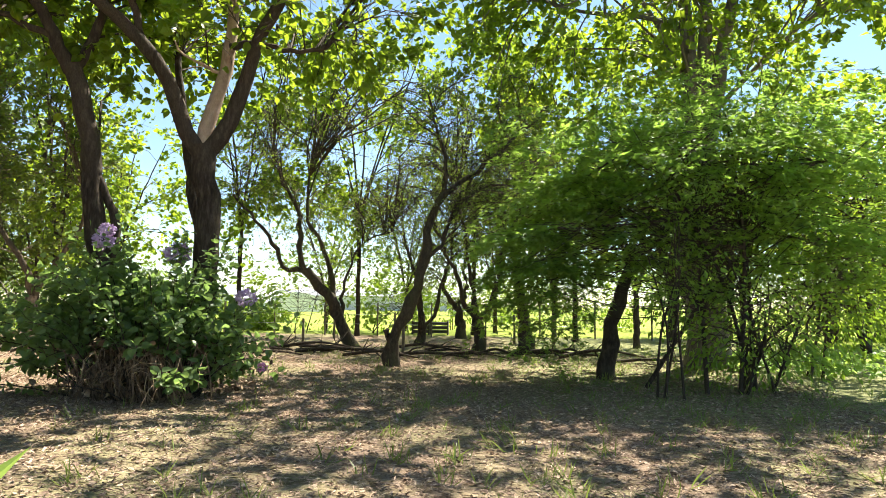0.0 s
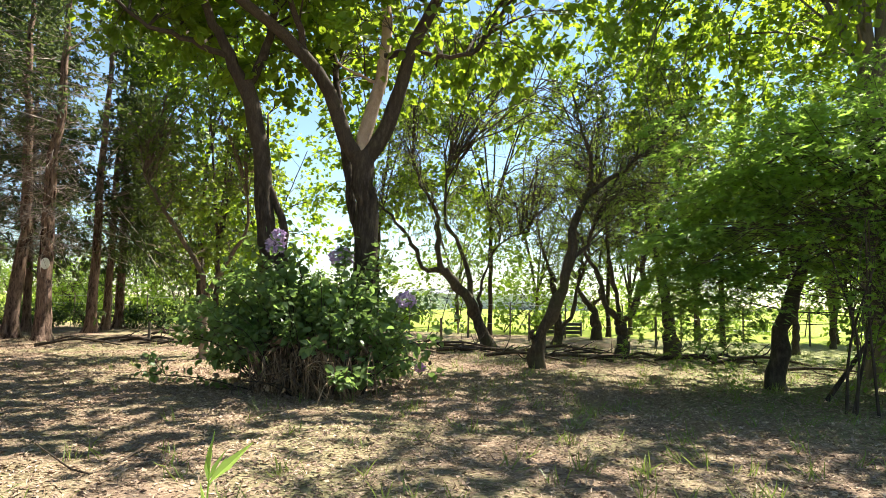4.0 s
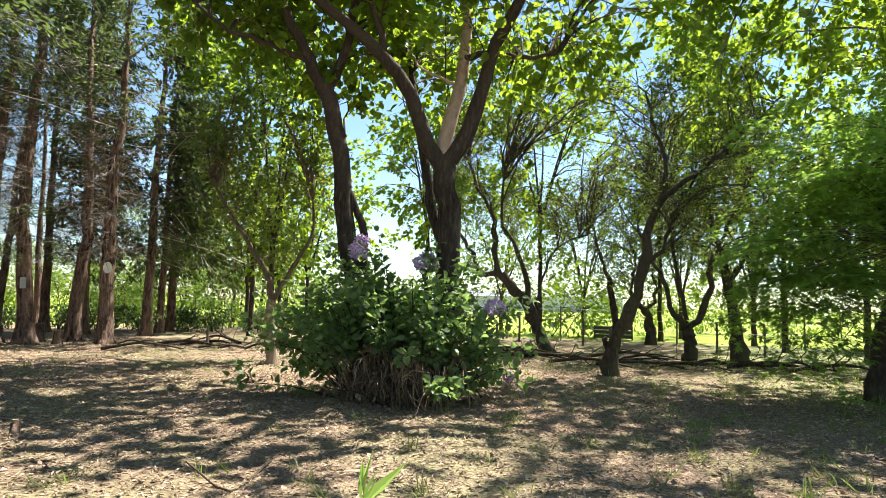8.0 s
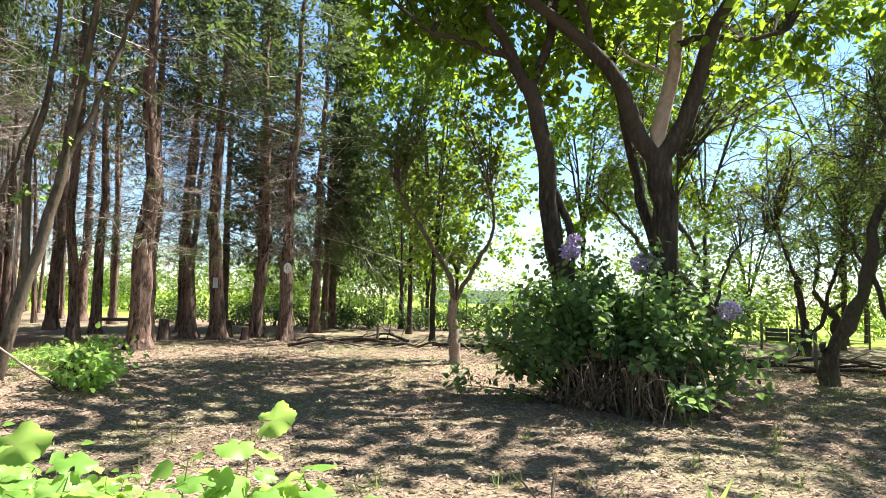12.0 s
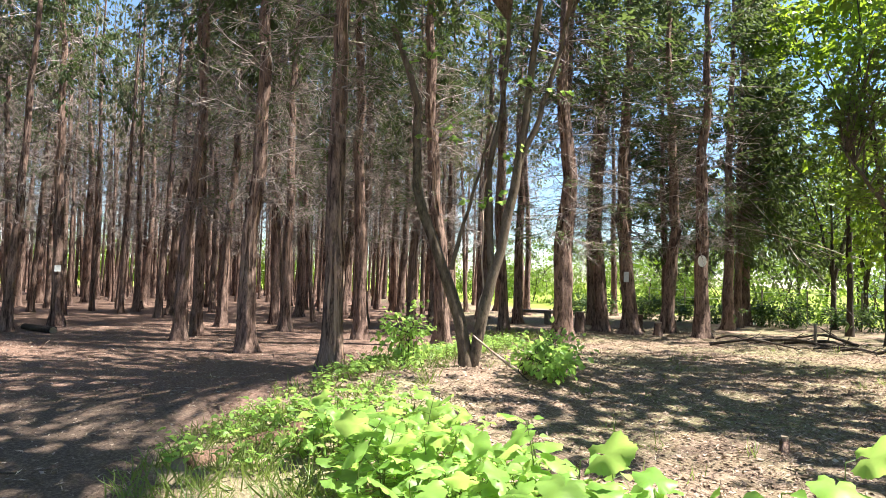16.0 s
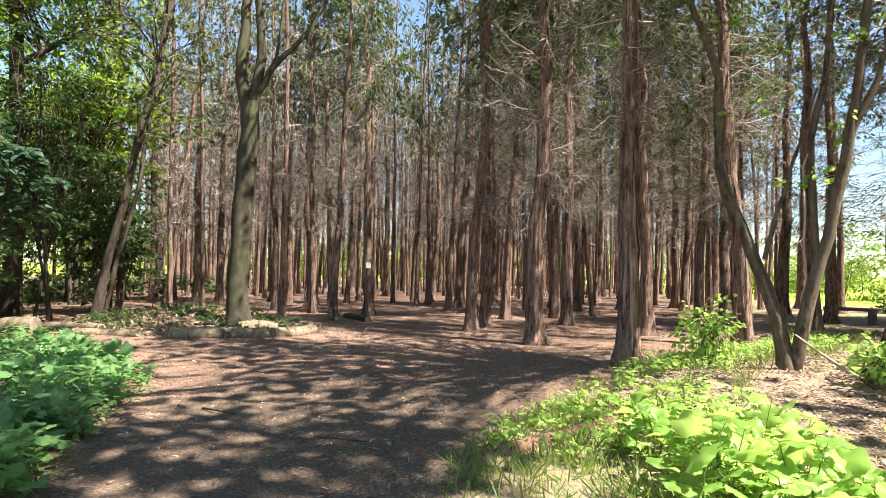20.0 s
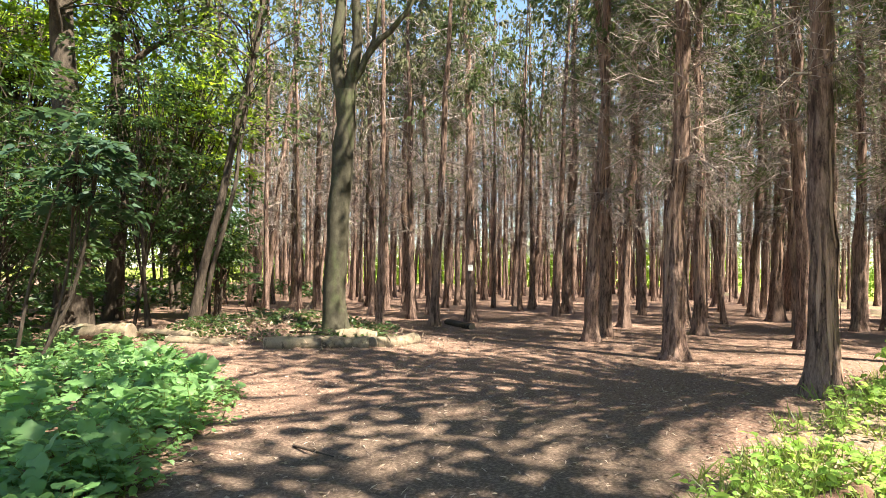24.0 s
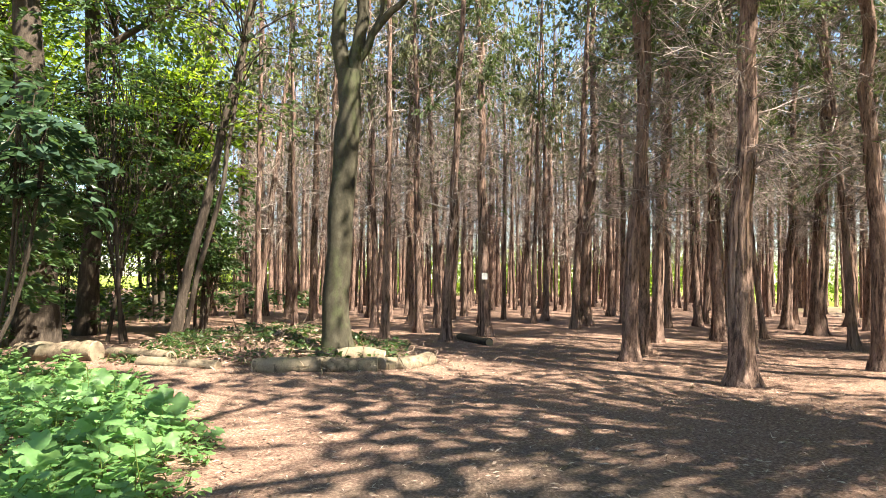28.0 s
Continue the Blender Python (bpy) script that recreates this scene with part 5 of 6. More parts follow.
def fill_bush():
    n = 150
    a = np.arange(n) * 2.399 + rng.normal(0, 0.2, n)
    q = np.sqrt((np.arange(n) + 0.5) / n)
    foot = np.c_[0.7 * q * np.cos(a), 0.45 * q * np.sin(a), np.full(n, -0.03)]
    rise = np.where(q > 0.72, rng.uniform(0.15, 1.15, n), rng.uniform(1.0, 1.75, n)) * (1 + 0.15 * np.sin(3 * a))
    out = q * rng.uniform(0.8, 1.2, n)
    head = np.c_[1.8 * out * np.cos(a) - 0.27, 1.15 * out * np.sin(a), rise]
    mid = foot * 0.45 + head * 0.55 + np.c_[0 * a, 0 * a, 0.28 * rise]
    S = np.array([smooth_path([f, m, h], 8) for f, m, h in zip(foot, mid, head)])
    for i in range(n):
        part("stem", tubes(S[i:i + 1], np.linspace(0.011, 0.004, 8)[None], 4), DARK_BARK, bush)
    side, side_r = sprout(S, np.full((n, 8), 0.008), 3, (0.2, 0.55), 0.8, 0.25, 0.2, 5, 0.4, 0.5)
    tagged(part("twig_mass", tubes(side, np.clip(side_r, 0.0025, 0.005), 3), DARK_BARK, bush), kind="stuff")
    for shoots, pairs, t0 in [(S[i:i + 15], 13, 0.35) for i in range(0, n, 15)] + [(side[i:i + 50], 6, 0.15) for i in range(0, 450, 50)]:
        m, k, _ = shoots.shape
        t = np.tile(np.linspace(t0, 0.99, pairs), (m, 1)) * (k - 1.001)
        j = t.astype(int)
        f = (t - j)[..., None]
        rows = np.arange(m)[:, None]
        p0 = shoots[rows, j] * (1 - f) + shoots[rows, j + 1] * f
        tan = unit(shoots[rows, j + 1] - shoots[rows, j])
        turn = rng.uniform(0, 6.28, (m, 1)) + np.arange(pairs)[None] * 1.571
        x = unit(np.cross(tan, [0.3, 0.2, 1.0]))
        y = np.cross(tan, x)
        across = x * np.cos(turn)[..., None] + y * np.sin(turn)[..., None]
        for sign in (-1, 1):
            way = (0.45 * tan + sign * across).reshape(-1, 3)
            pos = p0.reshape(-1, 3) + way * 0.035
            keep = (pos[:, 2] > 0.06) & ~in_hollow(pos) & (rng.uniform(0, 1, len(pos)) < 0.85)
            part("foliage", leaves(HEART, pos[keep], rng.uniform(0.055, 0.13, keep.sum()), way[keep], 0.45, 0.55), SHRUB_LEAF, bush)
    # bundles of withered stalks that bend over at the foot
    n = 170
    x = np.concatenate([rng.normal(-0.42, 0.16, 60), rng.normal(0.3, 0.26, 110)])
    foot = np.c_[x * 0.9, -0.35 + rng.normal(0, 0.12, n), np.full(n, -0.02)]
    bend = foot + np.c_[rng.normal(0, 0.08, n), -0.12 + rng.normal(0, 0.1, n), rng.uniform(0.2, 0.72, n)]
    tip = bend + np.c_[rng.normal(0, 0.14, n), -0.16 + rng.normal(0, 0.12, n), rng.uniform(-0.6, 0.12, n)]
    tip[:, 2] = np.maximum(tip[:, 2], 0.02)
    P = np.stack([foot, 0.5 * (foot + bend) + rng.normal(0, 0.02, (n, 3)), bend, 0.45 * bend + 0.55 * tip + np.array([0, -0.05, 0.06]), tip], 1)
    tagged(part("dry_stalk_mass", tubes(P, np.tile([0.008, 0.008, 0.007, 0.005, 0.003], (n, 1)), 4), DRY_STALK, bush, "withered tan stalks bent to the ground"), kind="stuff")
    # inner core of brown leaves, added to keep light from passing the shrub
    p = np.c_[rng.normal(0, 0.55, 700), rng.normal(-0.1, 0.28, 700), rng.uniform(0.05, 0.75, 700)]
    tagged(part("withered_leaf_mass", leaves(OVAL, p, 0.10, None, 0.9, 0.1), DRY_STALK, bush, "brown leaves added inside the shrub to block light"), kind="stuff")


fill_bush()


def flower_head(x, y, z, r, mat, label):
    n = 110
    d = unit(rng.normal(size=(n, 3)))
    pos = np.array([x, y, z]) - np.array(bush.location) + d * r * rng.uniform(0.8, 1.0, (n, 1)) * [1, 1, 0.8]
    part("flower_head", leaves(OVAL, np.repeat(pos, 3, 0), r * 0.38, np.repeat(d, 3, 0) * 0.4, 0.0, 0.3), mat, bush, label)


for x, y, z, r, mat, lab in ((-4.12, 9.05, 1.84, 0.15, PETAL, "round lilac flower head"), (-5.1, 8.9, 2.0, 0.13, PETAL, "round lilac flower head"), (-5.02, 8.85, 2.14, 0.10, PETAL, "round lilac flower head"),
                             (-3.1, 8.9, 1.25, 0.12, PETAL, "fading lilac flower head"), (-2.98, 9.25, 0.32, 0.07, PINK_PETAL, "small pink flower")):
    flower_head(x, y, z, r, mat, lab)

# ---- evergreen shrubs on the shady side ----
EV = "dark glossy evergreen shrub in the shade"
for x, y, c, rad, n in ((-16.3, -9.2, 2.6, (1.9, 1.8, 2.4), 230), (-13.8, -7.3, 2.2, (1.7, 1.6, 1.6), 200), (-21.2, -7.3, 2.6, (1.5, 1.3, 1.7), 160), (-22.5, -11.5, 2.2, (1.8, 1.6, 1.8), 120),
                        (-17.5, -12.5, 4.2, (3.0, 2.4, 4.0), 330), (-15.2, -9.6, 2.6, (1.6, 1.4, 2.3), 210), (-25.5, -13.5, 4.0, (3.0, 2.5, 3.8), 300), (-21.3, -6.9, 1.7, (0.9, 0.8, 0.8), 60), (-18.5, -7.6, 4.3, (1.6, 1.3, 2.2), 150),
                        (-13.0, -12.0, 2.4, (2.2, 1.6, 2.2), 150), (-17.5, -15.5, 2.4, (2.6, 1.6, 2.2), 150), (-22.5, -14.5, 2.2, (2.6, 1.6, 2.0), 150), (-28.0, -16.0, 2.4, (3.0, 1.8, 2.2), 150), (-34.0, -17.5, 2.4, (3.2, 1.8, 2.2), 110)):
    shrub("evergreen_shrub", x, y, (x, y, c), rad, int(n * 0.85), 40, 0.125, EVERGREEN_LEAF, DARK_BARK, 3, EV, group="evergreen shrubs", stem_r=0.04, fill=0.7, spray=0.85, tier=0.5, slope=-0.3, lie=0.6)
for x, y, c, rad, n in ((-24.5, -9.0, 6.0, (2.4, 2.2, 2.6), 220), (-20.5, -12.0, 6.6, (3.0, 2.4, 2.6), 260), (-16.0, -13.5, 7.0, (3.0, 2.4, 3.0), 240), (-28, -12, 5.0, (3.2, 3, 4.4), 300), (-33, -15, 5.0, (3.5, 3, 4.8), 300), (-39, -16, 5.5, (3.5, 3, 5.0), 300), (-22, -15, 7.0, (3.6, 3, 4.0), 300)):
    shrub("understory_tree", x, y, (x, y, c), rad, int(n * 0.8), 34, 0.20, TREE_LEAF, DARK_BARK, 2, "bright green broadleaf tree behind the shade", "tree", group="understory trees", stem_r=0.08, fill=0.75, spray=1.3, tier=0.7, slope=-0.2, lie=0.75)
# low branch that hangs over the bed
shrub("overhanging_shrub", -13.2, -6.2, (-13.0, -5.4, 2.5), (0.65, 0.6, 0.62), 30, 24, 0.15, DULL_LEAF, DARK_BARK, 3, "bush with long dull green leaves over a leafy bed", shape=OVAL, stem_r=0.03, fill=0.8, lie=0.85, spray=0.8, tier=0.35, slope=-0.15)

# ---- distance ----
for i in range(30):
    x = -62 + i * 2.9 + rng.uniform(-0.6, 0.6)
    y = 31 + 5 * math.sin(i * 0.9) + max(0, -x - 20) * 0.12
    r = rng.uniform(1.3, 2.4) * (0.5 if -18 < x < -8 else 1)
    shrub("hedge_shrub", x, y, (x, y, r * 0.75), (r * 1.5, r, r * 0.8), 70, 16, 0.22, FAR_LEAF, DARK_BARK, 3, "sunlit yellow-green hedge shrub beyond a field", thick=0.25, group="hedge beyond the field", fill=0.45)
for i in range(15):
    x = -62 + i * 3.2
    y = 22.5 + 0.12 * (x + 62) + rng.normal(0, 0.5)
    r = rng.uniform(1.5, 2.3)
    shrub("hedge_shrub", x, y, (x, y, r * 0.95), (r * 1.4, r, r), 70, 16, 0.23, FAR_LEAF, DARK_BARK, 3, "sunlit yellow-green hedge shrub beyond a field", thick=0.25, group="hedge beyond the field", fill=0.45)
for i in range(40):
    y = -26 + (i % 20) * 2.4 + rng.normal(0, 0.4)
    r = rng.uniform(1.7, 2.9)
    x = (-58 if i < 20 else -63) + rng.normal(0, 0.8)
    shrub("hedge_shrub", x, y, (x, y, r * 0.95), (r, r * 1.35, r), 60, 12, 0.34, TREE_LEAF, DARK_BARK, 3, "green hedge shrub behind the wood", thick=0.3, group="hedge beyond the wood", fill=0.6)
for x, y, h in ((-22, 34, 8), (8, 27, 8), (13, 24, 8), (-30, 36, 8), (18, 30, 9), (10, 19, 6)):
    shrub("field_tree", x, y, (x, y, h * 0.62), (h * 0.42, h * 0.38, h * 0.42), 180, 16, 0.24, TREE_LEAF, DARK_BARK, 4, "broad green tree at the far side of a field", "tree", thick=0.45, group="trees round the field", stem_r=0.1, fill=0.7)
shed = thing("far_building", -34, 120, 0, "long pale building with a grey roof far beyond the field", "building")


def block(name, parent, mat, at, size, label="", slope=0.0):
    bm = bmesh.new()
    bmesh.ops.create_cube(bm, size=1, matrix=Matrix.Translation(at) @ Matrix.Diagonal((*size, 1)))
    if slope:
        for v in bm.verts:
            if v.co.z > at[2]:
                v.co.y = at[1] + (v.co.y - at[1]) * slope
    return bm_part(name, bm, mat, parent, label)


block("wall", shed, FAR_WALL, (0, 0, 1.3), (60, 10, 2.6))
block("roof", shed, FAR_ROOF, (0, 0, 3.1), (61, 11, 1.0), "low blue-grey roof", 0.25)
tunnel = thing("greenhouse", -31, 92, 0, "white film-covered greenhouse with a rounded roof beyond the field", "greenhouse")
arch = np.array([(4.6 * math.cos(q), 0.0, 2.7 * math.sin(q)) for q in np.linspace(0, math.pi, 15)])
for q in range(6):
    hoop = arch + np.array([0, -6 + q * 2.4, 0])
    part("hoop", tubes(hoop[None] * np.array([1.01, 1, 1.01]), np.full((1, 15), 0.03), 5), GREY_METAL, tunnel)
    if q < 5:
        v = np.concatenate([hoop, hoop + [0, 2.4, 0], hoop * [0.985, 1, 0.985], hoop * [0.985, 1, 0.985] + [0, 2.4, 0]])
        k = np.arange(14)
        part("film_panel", (v, np.concatenate([np.c_[k, k + 1, k + 16, k + 15], np.c_[k + 30, k + 45, k + 46, k + 31]])), WHITE_PAINT, tunnel)
for yy in (-6.0, 6.0):
    v = np.concatenate([arch[:8] + [0, yy, 0], arch[:6:-1] + [0, yy, 0]])
    part("end_panel", (v, np.array([[k, k + 1, k + 9, k + 8] for k in range(7)])), WHITE_PAINT, tunnel)
tunnel.rotation_euler = (0, 0, 0.9)

for i in range(10):
    x, y = -24.0 + i * 1.25 + rng.normal(0, 0.2), 17.6 + i * 0.62 + rng.normal(0, 0.3)
    shrub("low_hedge_shrub", x, y, (x, y, 0.45), (0.95, 0.7, 0.45), 40, 22, 0.12, EVERGREEN_LEAF, DARK_BARK, 3, "low dark green hedge shrub behind the edge cedars", thick=0.14, group="low hedge behind the cedars", fill=0.6, stem_r=0.02)

# ---- beds of weeds ----


BARE_STRIPS = ((-9.75, 0.55, -9.95, 1.5, 0.42), (-9.95, 1.5, -9.75, 2.3, 0.26), (-8.15, 0.75, -8.95, 1.95, 0.07), (-10.1, 2.7, -10.6, 3.6, 0.2))


def off_bare(x, y):
    """True away from the bare strips at the weeds' edge and from the log that lies there."""
    ok = np.ones(len(x), bool)
    for x0, y0, x1, y1, r in BARE_STRIPS:
        t = np.clip(((x - x0) * (x1 - x0) + (y - y0) * (y1 - y0)) / ((x1 - x0) ** 2 + (y1 - y0) ** 2), 0, 1)
        ok &= np.hypot(x - x0 - t * (x1 - x0), y - y0 - t * (y1 - y0)) > r * (0.9 + 0.25 * np.sin(9 * x + 5 * y))
    return ok


def weed_bed(name, label, spots, heights, size, shape, mat, per, category="weeds"):
    """Stems with leaves on them; one patch of growth."""
    root = thing(name, 0, 0, 0, label, category, kind="stuff")
    ok = off_bare(spots[:, 0], spots[:, 1])
    spots, heights = spots[ok], heights[ok]
    n = len(spots)
    foot = np.c_[spots, hill(spots[:, 0], spots[:, 1])]
    head = foot + np.c_[rng.normal(0, 0.08, (n, 2)), heights]
    S = np.stack([foot, 0.5 * (foot + head) + rng.normal(0, 0.02, (n, 3)), head], 1)
    part("stems", tubes(S, np.tile([0.005, 0.004, 0.002], (n, 1)), 3), GRASS_BLADE, root)
    i = np.repeat(np.arange(n), per)
    t = rng.uniform(0.35, 1.05, len(i))[:, None]
    pos = S[i, 0] * (1 - t) + S[i, 2] * t
    a = rng.uniform(0, 6.28, len(i))
    way = np.c_[np.cos(a), np.sin(a), np.full(len(i), 0.15)]
    pos = pos + way * 0.04
    part("leaves", leaves(shape, pos, size, way, 0.35, 0.85), mat, root)


def spots_in(n, x0, x1, low, high):
    x = rng.uniform(x0, x1, n)
    u = rng.uniform(0, 1, n)
    return np.c_[x, low(x) * (1 - u) + high(x) * u]


def weed_kind(name, label, group, h, n, size, shape, mat):
    root = thing(name, 0, 0, 0, label, "plant", group)
    stem = smooth_path([(0, 0, -0.03), (rng.normal(0, 0.04), rng.normal(0, 0.04), h * 0.5), (rng.normal(0, 0.08), rng.normal(0, 0.08), h)], 5)
    part("stem", tubes(stem[None], np.linspace(0.006, 0.0025, 5)[None], 5), GRASS_BLADE, root, smooth=True)
    t = np.linspace(0.3, 1.0, n)
    pos = np.stack([np.interp(t * h, stem[:, 2], stem[:, k]) for k in range(3)], -1)
    a = np.arange(n) * 2.4 + rng.normal(0, 0.3, n)
    way = np.c_[np.cos(a), np.sin(a), 0.25 + 0 * a]
    reach = 0.03 + 0.10 * (1.15 - t)[:, None]
    part("leaf_stalk_mass", tubes(np.stack([pos, pos + way * reach], 1), np.full((n, 2), 0.002), 3), GRASS_BLADE, root)["kind"] = "stuff"
    part("foliage", leaves(shape, pos + way * reach, size * rng.uniform(0.55, 1.2, n), way, 0.35, 0.75), mat, root, smooth=True)
    return root


def plant_out(kinds, spots):
    for x, y in spots:
        k = kinds[int(rng.integers(len(kinds)))]
        f = rng.uniform(0.6, 1.1)
        copy_thing(k, Matrix.Translation((x, y, float(hill(x, y)))) @ Matrix.Rotation(rng.uniform(0, 6.28), 4, "Z") @ Matrix.Diagonal((f, f, f * rng.uniform(0.85, 1.15), 1)))
    for k in kinds:
        for o in (*k.children_recursive, k):
            bpy.data.objects.remove(o)


bed_low, bed_high = (lambda x: edge_of_bed(x) - 3.4), (lambda x: edge_of_bed(x) - 0.02)
kinds = [weed_kind("bed_plant", "low plant with lobed green leaves in a dense bed", "plants of the leafy bed", h, 8, 0.135, TOOTHED, BED_LEAF) for h in (0.26, 0.32, 0.36, 0.22)]
kinds += [weed_kind("bed_plant", "low plant with oval green leaves in a dense bed", "plants of the leafy bed", h, 11, 0.10, OVAL, BED_LEAF) for h in (0.24, 0.3)]
plant_out(kinds, spots_in(260, -13.0, -7.2, lambda x: edge_of_bed(x) - 1.9, bed_high))
s = spots_in(750, -15.8, -5.5, bed_low, bed_high)
weed_bed("leafy_bed", "dense bed of low mixed green leaves beside a path", s, rng.uniform(0.10, 0.28, len(s)), 0.095, LOBED, BED_LEAF, 8)
s = spots_in(420, -14.5, -6.5, lambda x: edge_of_bed(x) - 1.0, lambda x: edge_of_bed(x) + 0.12)
weed_bed("bed_edging", "small leaves creeping over the edge of a path", s, rng.uniform(0.03, 0.12, len(s)), 0.06, OVAL, BED_LEAF, 6)
kinds = [weed_kind("weed_plant", "sunlit weed with broad toothed light green leaves", "weeds beside the path", h, n, 0.17, TOOTHED, WEED_LEAF) for h, n in ((0.40, 7), (0.46, 8), (0.32, 6), (0.26, 5))]
kinds += [weed_kind("weed_plant", "sunlit weed with oval light green leaves", "weeds beside the path", h, n, 0.11, OVAL, WEED_LEAF) for h, n in ((0.48, 12), (0.34, 9))]
big = [weed_kind("weed_plant", "sunlit weed with large lobed light green leaves", "weeds beside the path", h, 8, 0.18, TOOTHED, WEED_LEAF) for h in (0.56, 0.62)]
plant_out(big, ((-5.36, 1.78), (-5.2, 2.05), (-5.36, 2.6), (-4.9, 2.75), (-4.35, 2.87), (-5.9, 1.9), (-6.3, 2.3), (-4.6, 2.5)))
line = lambda x: np.interp(x, [-9.2, -8.0, -6.6, -5.4, -4.3], [2.3, 2.15, 2.0, 2.25, 2.8])
plant_out(kinds, spots_in(125, -8.1, -4.3, lambda x: line(x) - 0.55, lambda x: line(x) + 0.55))
s = spots_in(190, -9.4, -4.6, lambda x: line(x) - 0.6, lambda x: line(x) + 0.7)
weed_bed("weed_patch", "bright mixed weeds under taller leafy plants", s, rng.uniform(0.10, 0.26, len(s)), 0.075, OVAL, WEED_LEAF, 8)
s = spots_in(480, -15.5, -8.0, lambda x: edge_of_soil(x) + 0.05, lambda x: edge_of_soil(x) + 1.5)
weed_bed("low_weeds", "low mixed green weeds along the edge of the soil", s, rng.uniform(0.06, 0.2, len(s)), 0.07, OVAL, WEED_LEAF, 6)
s = spots_in(420, -18.4, -15.4, lambda x: -6.0 + 0 * x, lambda x: -1.9 + 0 * x)
weed_bed("creeper_mound", "dull creeper leaves over a low mound at a tree's foot", s, rng.uniform(0.04, 0.18, len(s)), 0.075, OVAL, EVERGREEN_LEAF, 8, "creeper")
s = spots_in(600, -40, -14, lambda x: -20 + 0 * x, lambda x: -8.6 - 0.12 * (x + 18.5))
weed_bed("shade_undergrowth", "dark green undergrowth between trunks in the shade", s, rng.uniform(0.25, 0.9, len(s)), 0.17, ROUND, EVERGREEN_LEAF, 14, "undergrowth")
s = spots_in(260, 4.5, 10, lambda x: 12 + 0 * x, lambda x: 17 + 0 * x)
weed_bed("green_undergrowth", "sunlit green undergrowth at the edge of the clearing", s, rng.uniform(0.1, 0.35, len(s)), 0.13, OVAL, WEED_LEAF, 7, "undergrowth")
for x, y, h in ((-11.6, 4.1, 0.75), (-9.9, 5.3, 0.5), (-9.5, 4.9, 0.42)):
    shrub("young_shrub", x, y, (x, y, float(hill(x, y)) + h * 0.58), (0.36, 0.36, h * 0.48), 46, 9, 0.085, WEED_LEAF, DARK_BARK, 5, "young light green shrub at a wood's edge", shape=OVAL, thick=0.1, group="young shrubs", stem_r=0.01, fill=0.8)

# grass and litter over the floor
def strew(name, label, n, x0, x1, y0, y1, size, shape, mat, keep, lift=0.004, lie=0.93, droop=0.1, category="litter"):
    x, y = rng.uniform(x0, x1, n), rng.uniform(y0, y1, n)
    ok = keep(x, y)
    x, y = x[ok], y[ok]
    pos = np.c_[x, y, hill(x, y) + lift + rng.uniform(0, 0.012, len(x))]
    a = rng.uniform(0, 6.28, len(x))
    ob = part(name, leaves(shape, pos, size, np.c_[np.cos(a), np.sin(a), 0 * a], droop, lie), mat)
    tagged(ob, label, category, kind="stuff")


strew("dead_leaves", "brown dead leaves and straw on a meadow floor", 60000, -18, 5, 2.5, 17, 0.045, BROAD, LITTER, lambda x, y: y > edge_of_soil(x))
strew("straw", "pale dry grass straw over a meadow floor", 42000, -18, 5, 2.5, 15, 0.075, SLIM, LITTER, lambda x, y: y > edge_of_soil(x))
strew("fine_straw", "fine dry straw and leaf scraps matted over a meadow floor", 62000, -9.5, 4.5, 3.0, 10.5, 0.06, SLIM, LITTER, lambda x, y: y > edge_of_soil(x), lie=0.85)
strew("needle_litter", "fallen twigs and bark flakes on bare soil", 26000, -22, -6, -4, 7, 0.06, SLIM, CHIP, lambda x, y: (y < edge_of_soil(x)) & (y > edge_of_bed(x)))


n = 2600
x, y = rng.normal(-16.6, 0.8, n), rng.normal(-4.0, 1.25, n)
pos = np.c_[x, y, hill(x, y) + rng.uniform(0.0, 0.1, n)]
tagged(part("mound_litter", join(leaves(SLIM, pos[:1300], 0.13, None, 0.1, 0.85), leaves(BLADE, pos[1300:], 0.05, None, 0.1, 0.85)), LITTER), "dry twigs and dead leaves heaped over a low mound", "litter", kind="stuff")
strew("pale_chips", "small pale stones and bark chips along a path's edge", 3200, -16, -5, -5, 3.5, 0.035, BROAD, CHIP, lambda x, y: (np.abs(y - edge_of_bed(x) - 0.35) < 0.45 * rng.uniform(0, 1.6, len(x))) | ((rng.uniform(0, 1, len(x)) < 0.25) & (y < edge_of_soil(x)) & (y > edge_of_bed(x))), 0.006, 0.85, 0.0)


def tufts(name, label, n, x0, x1, y0, y1, h, per, keep):
    x, y = rng.uniform(x0, x1, n), rng.uniform(y0, y1, n)
    ok = keep(x, y) & off_bare(x, y)
    x, y = np.repeat(x[ok], per), np.repeat(y[ok], per)
    x, y = x + rng.normal(0, 0.05, len(x)), y + rng.normal(0, 0.05, len(x))
    pos = np.c_[x, y, hill(x, y) - 0.01]
    way = np.c_[rng.normal(0, 0.45, (len(x), 2)), np.ones(len(x))]
    v = leaves(STRAP, pos, h * 1.25, way, 0.0, 0.0)
    tagged(part(name, v, GRASS_BLADE), label, "grass", kind="stuff")


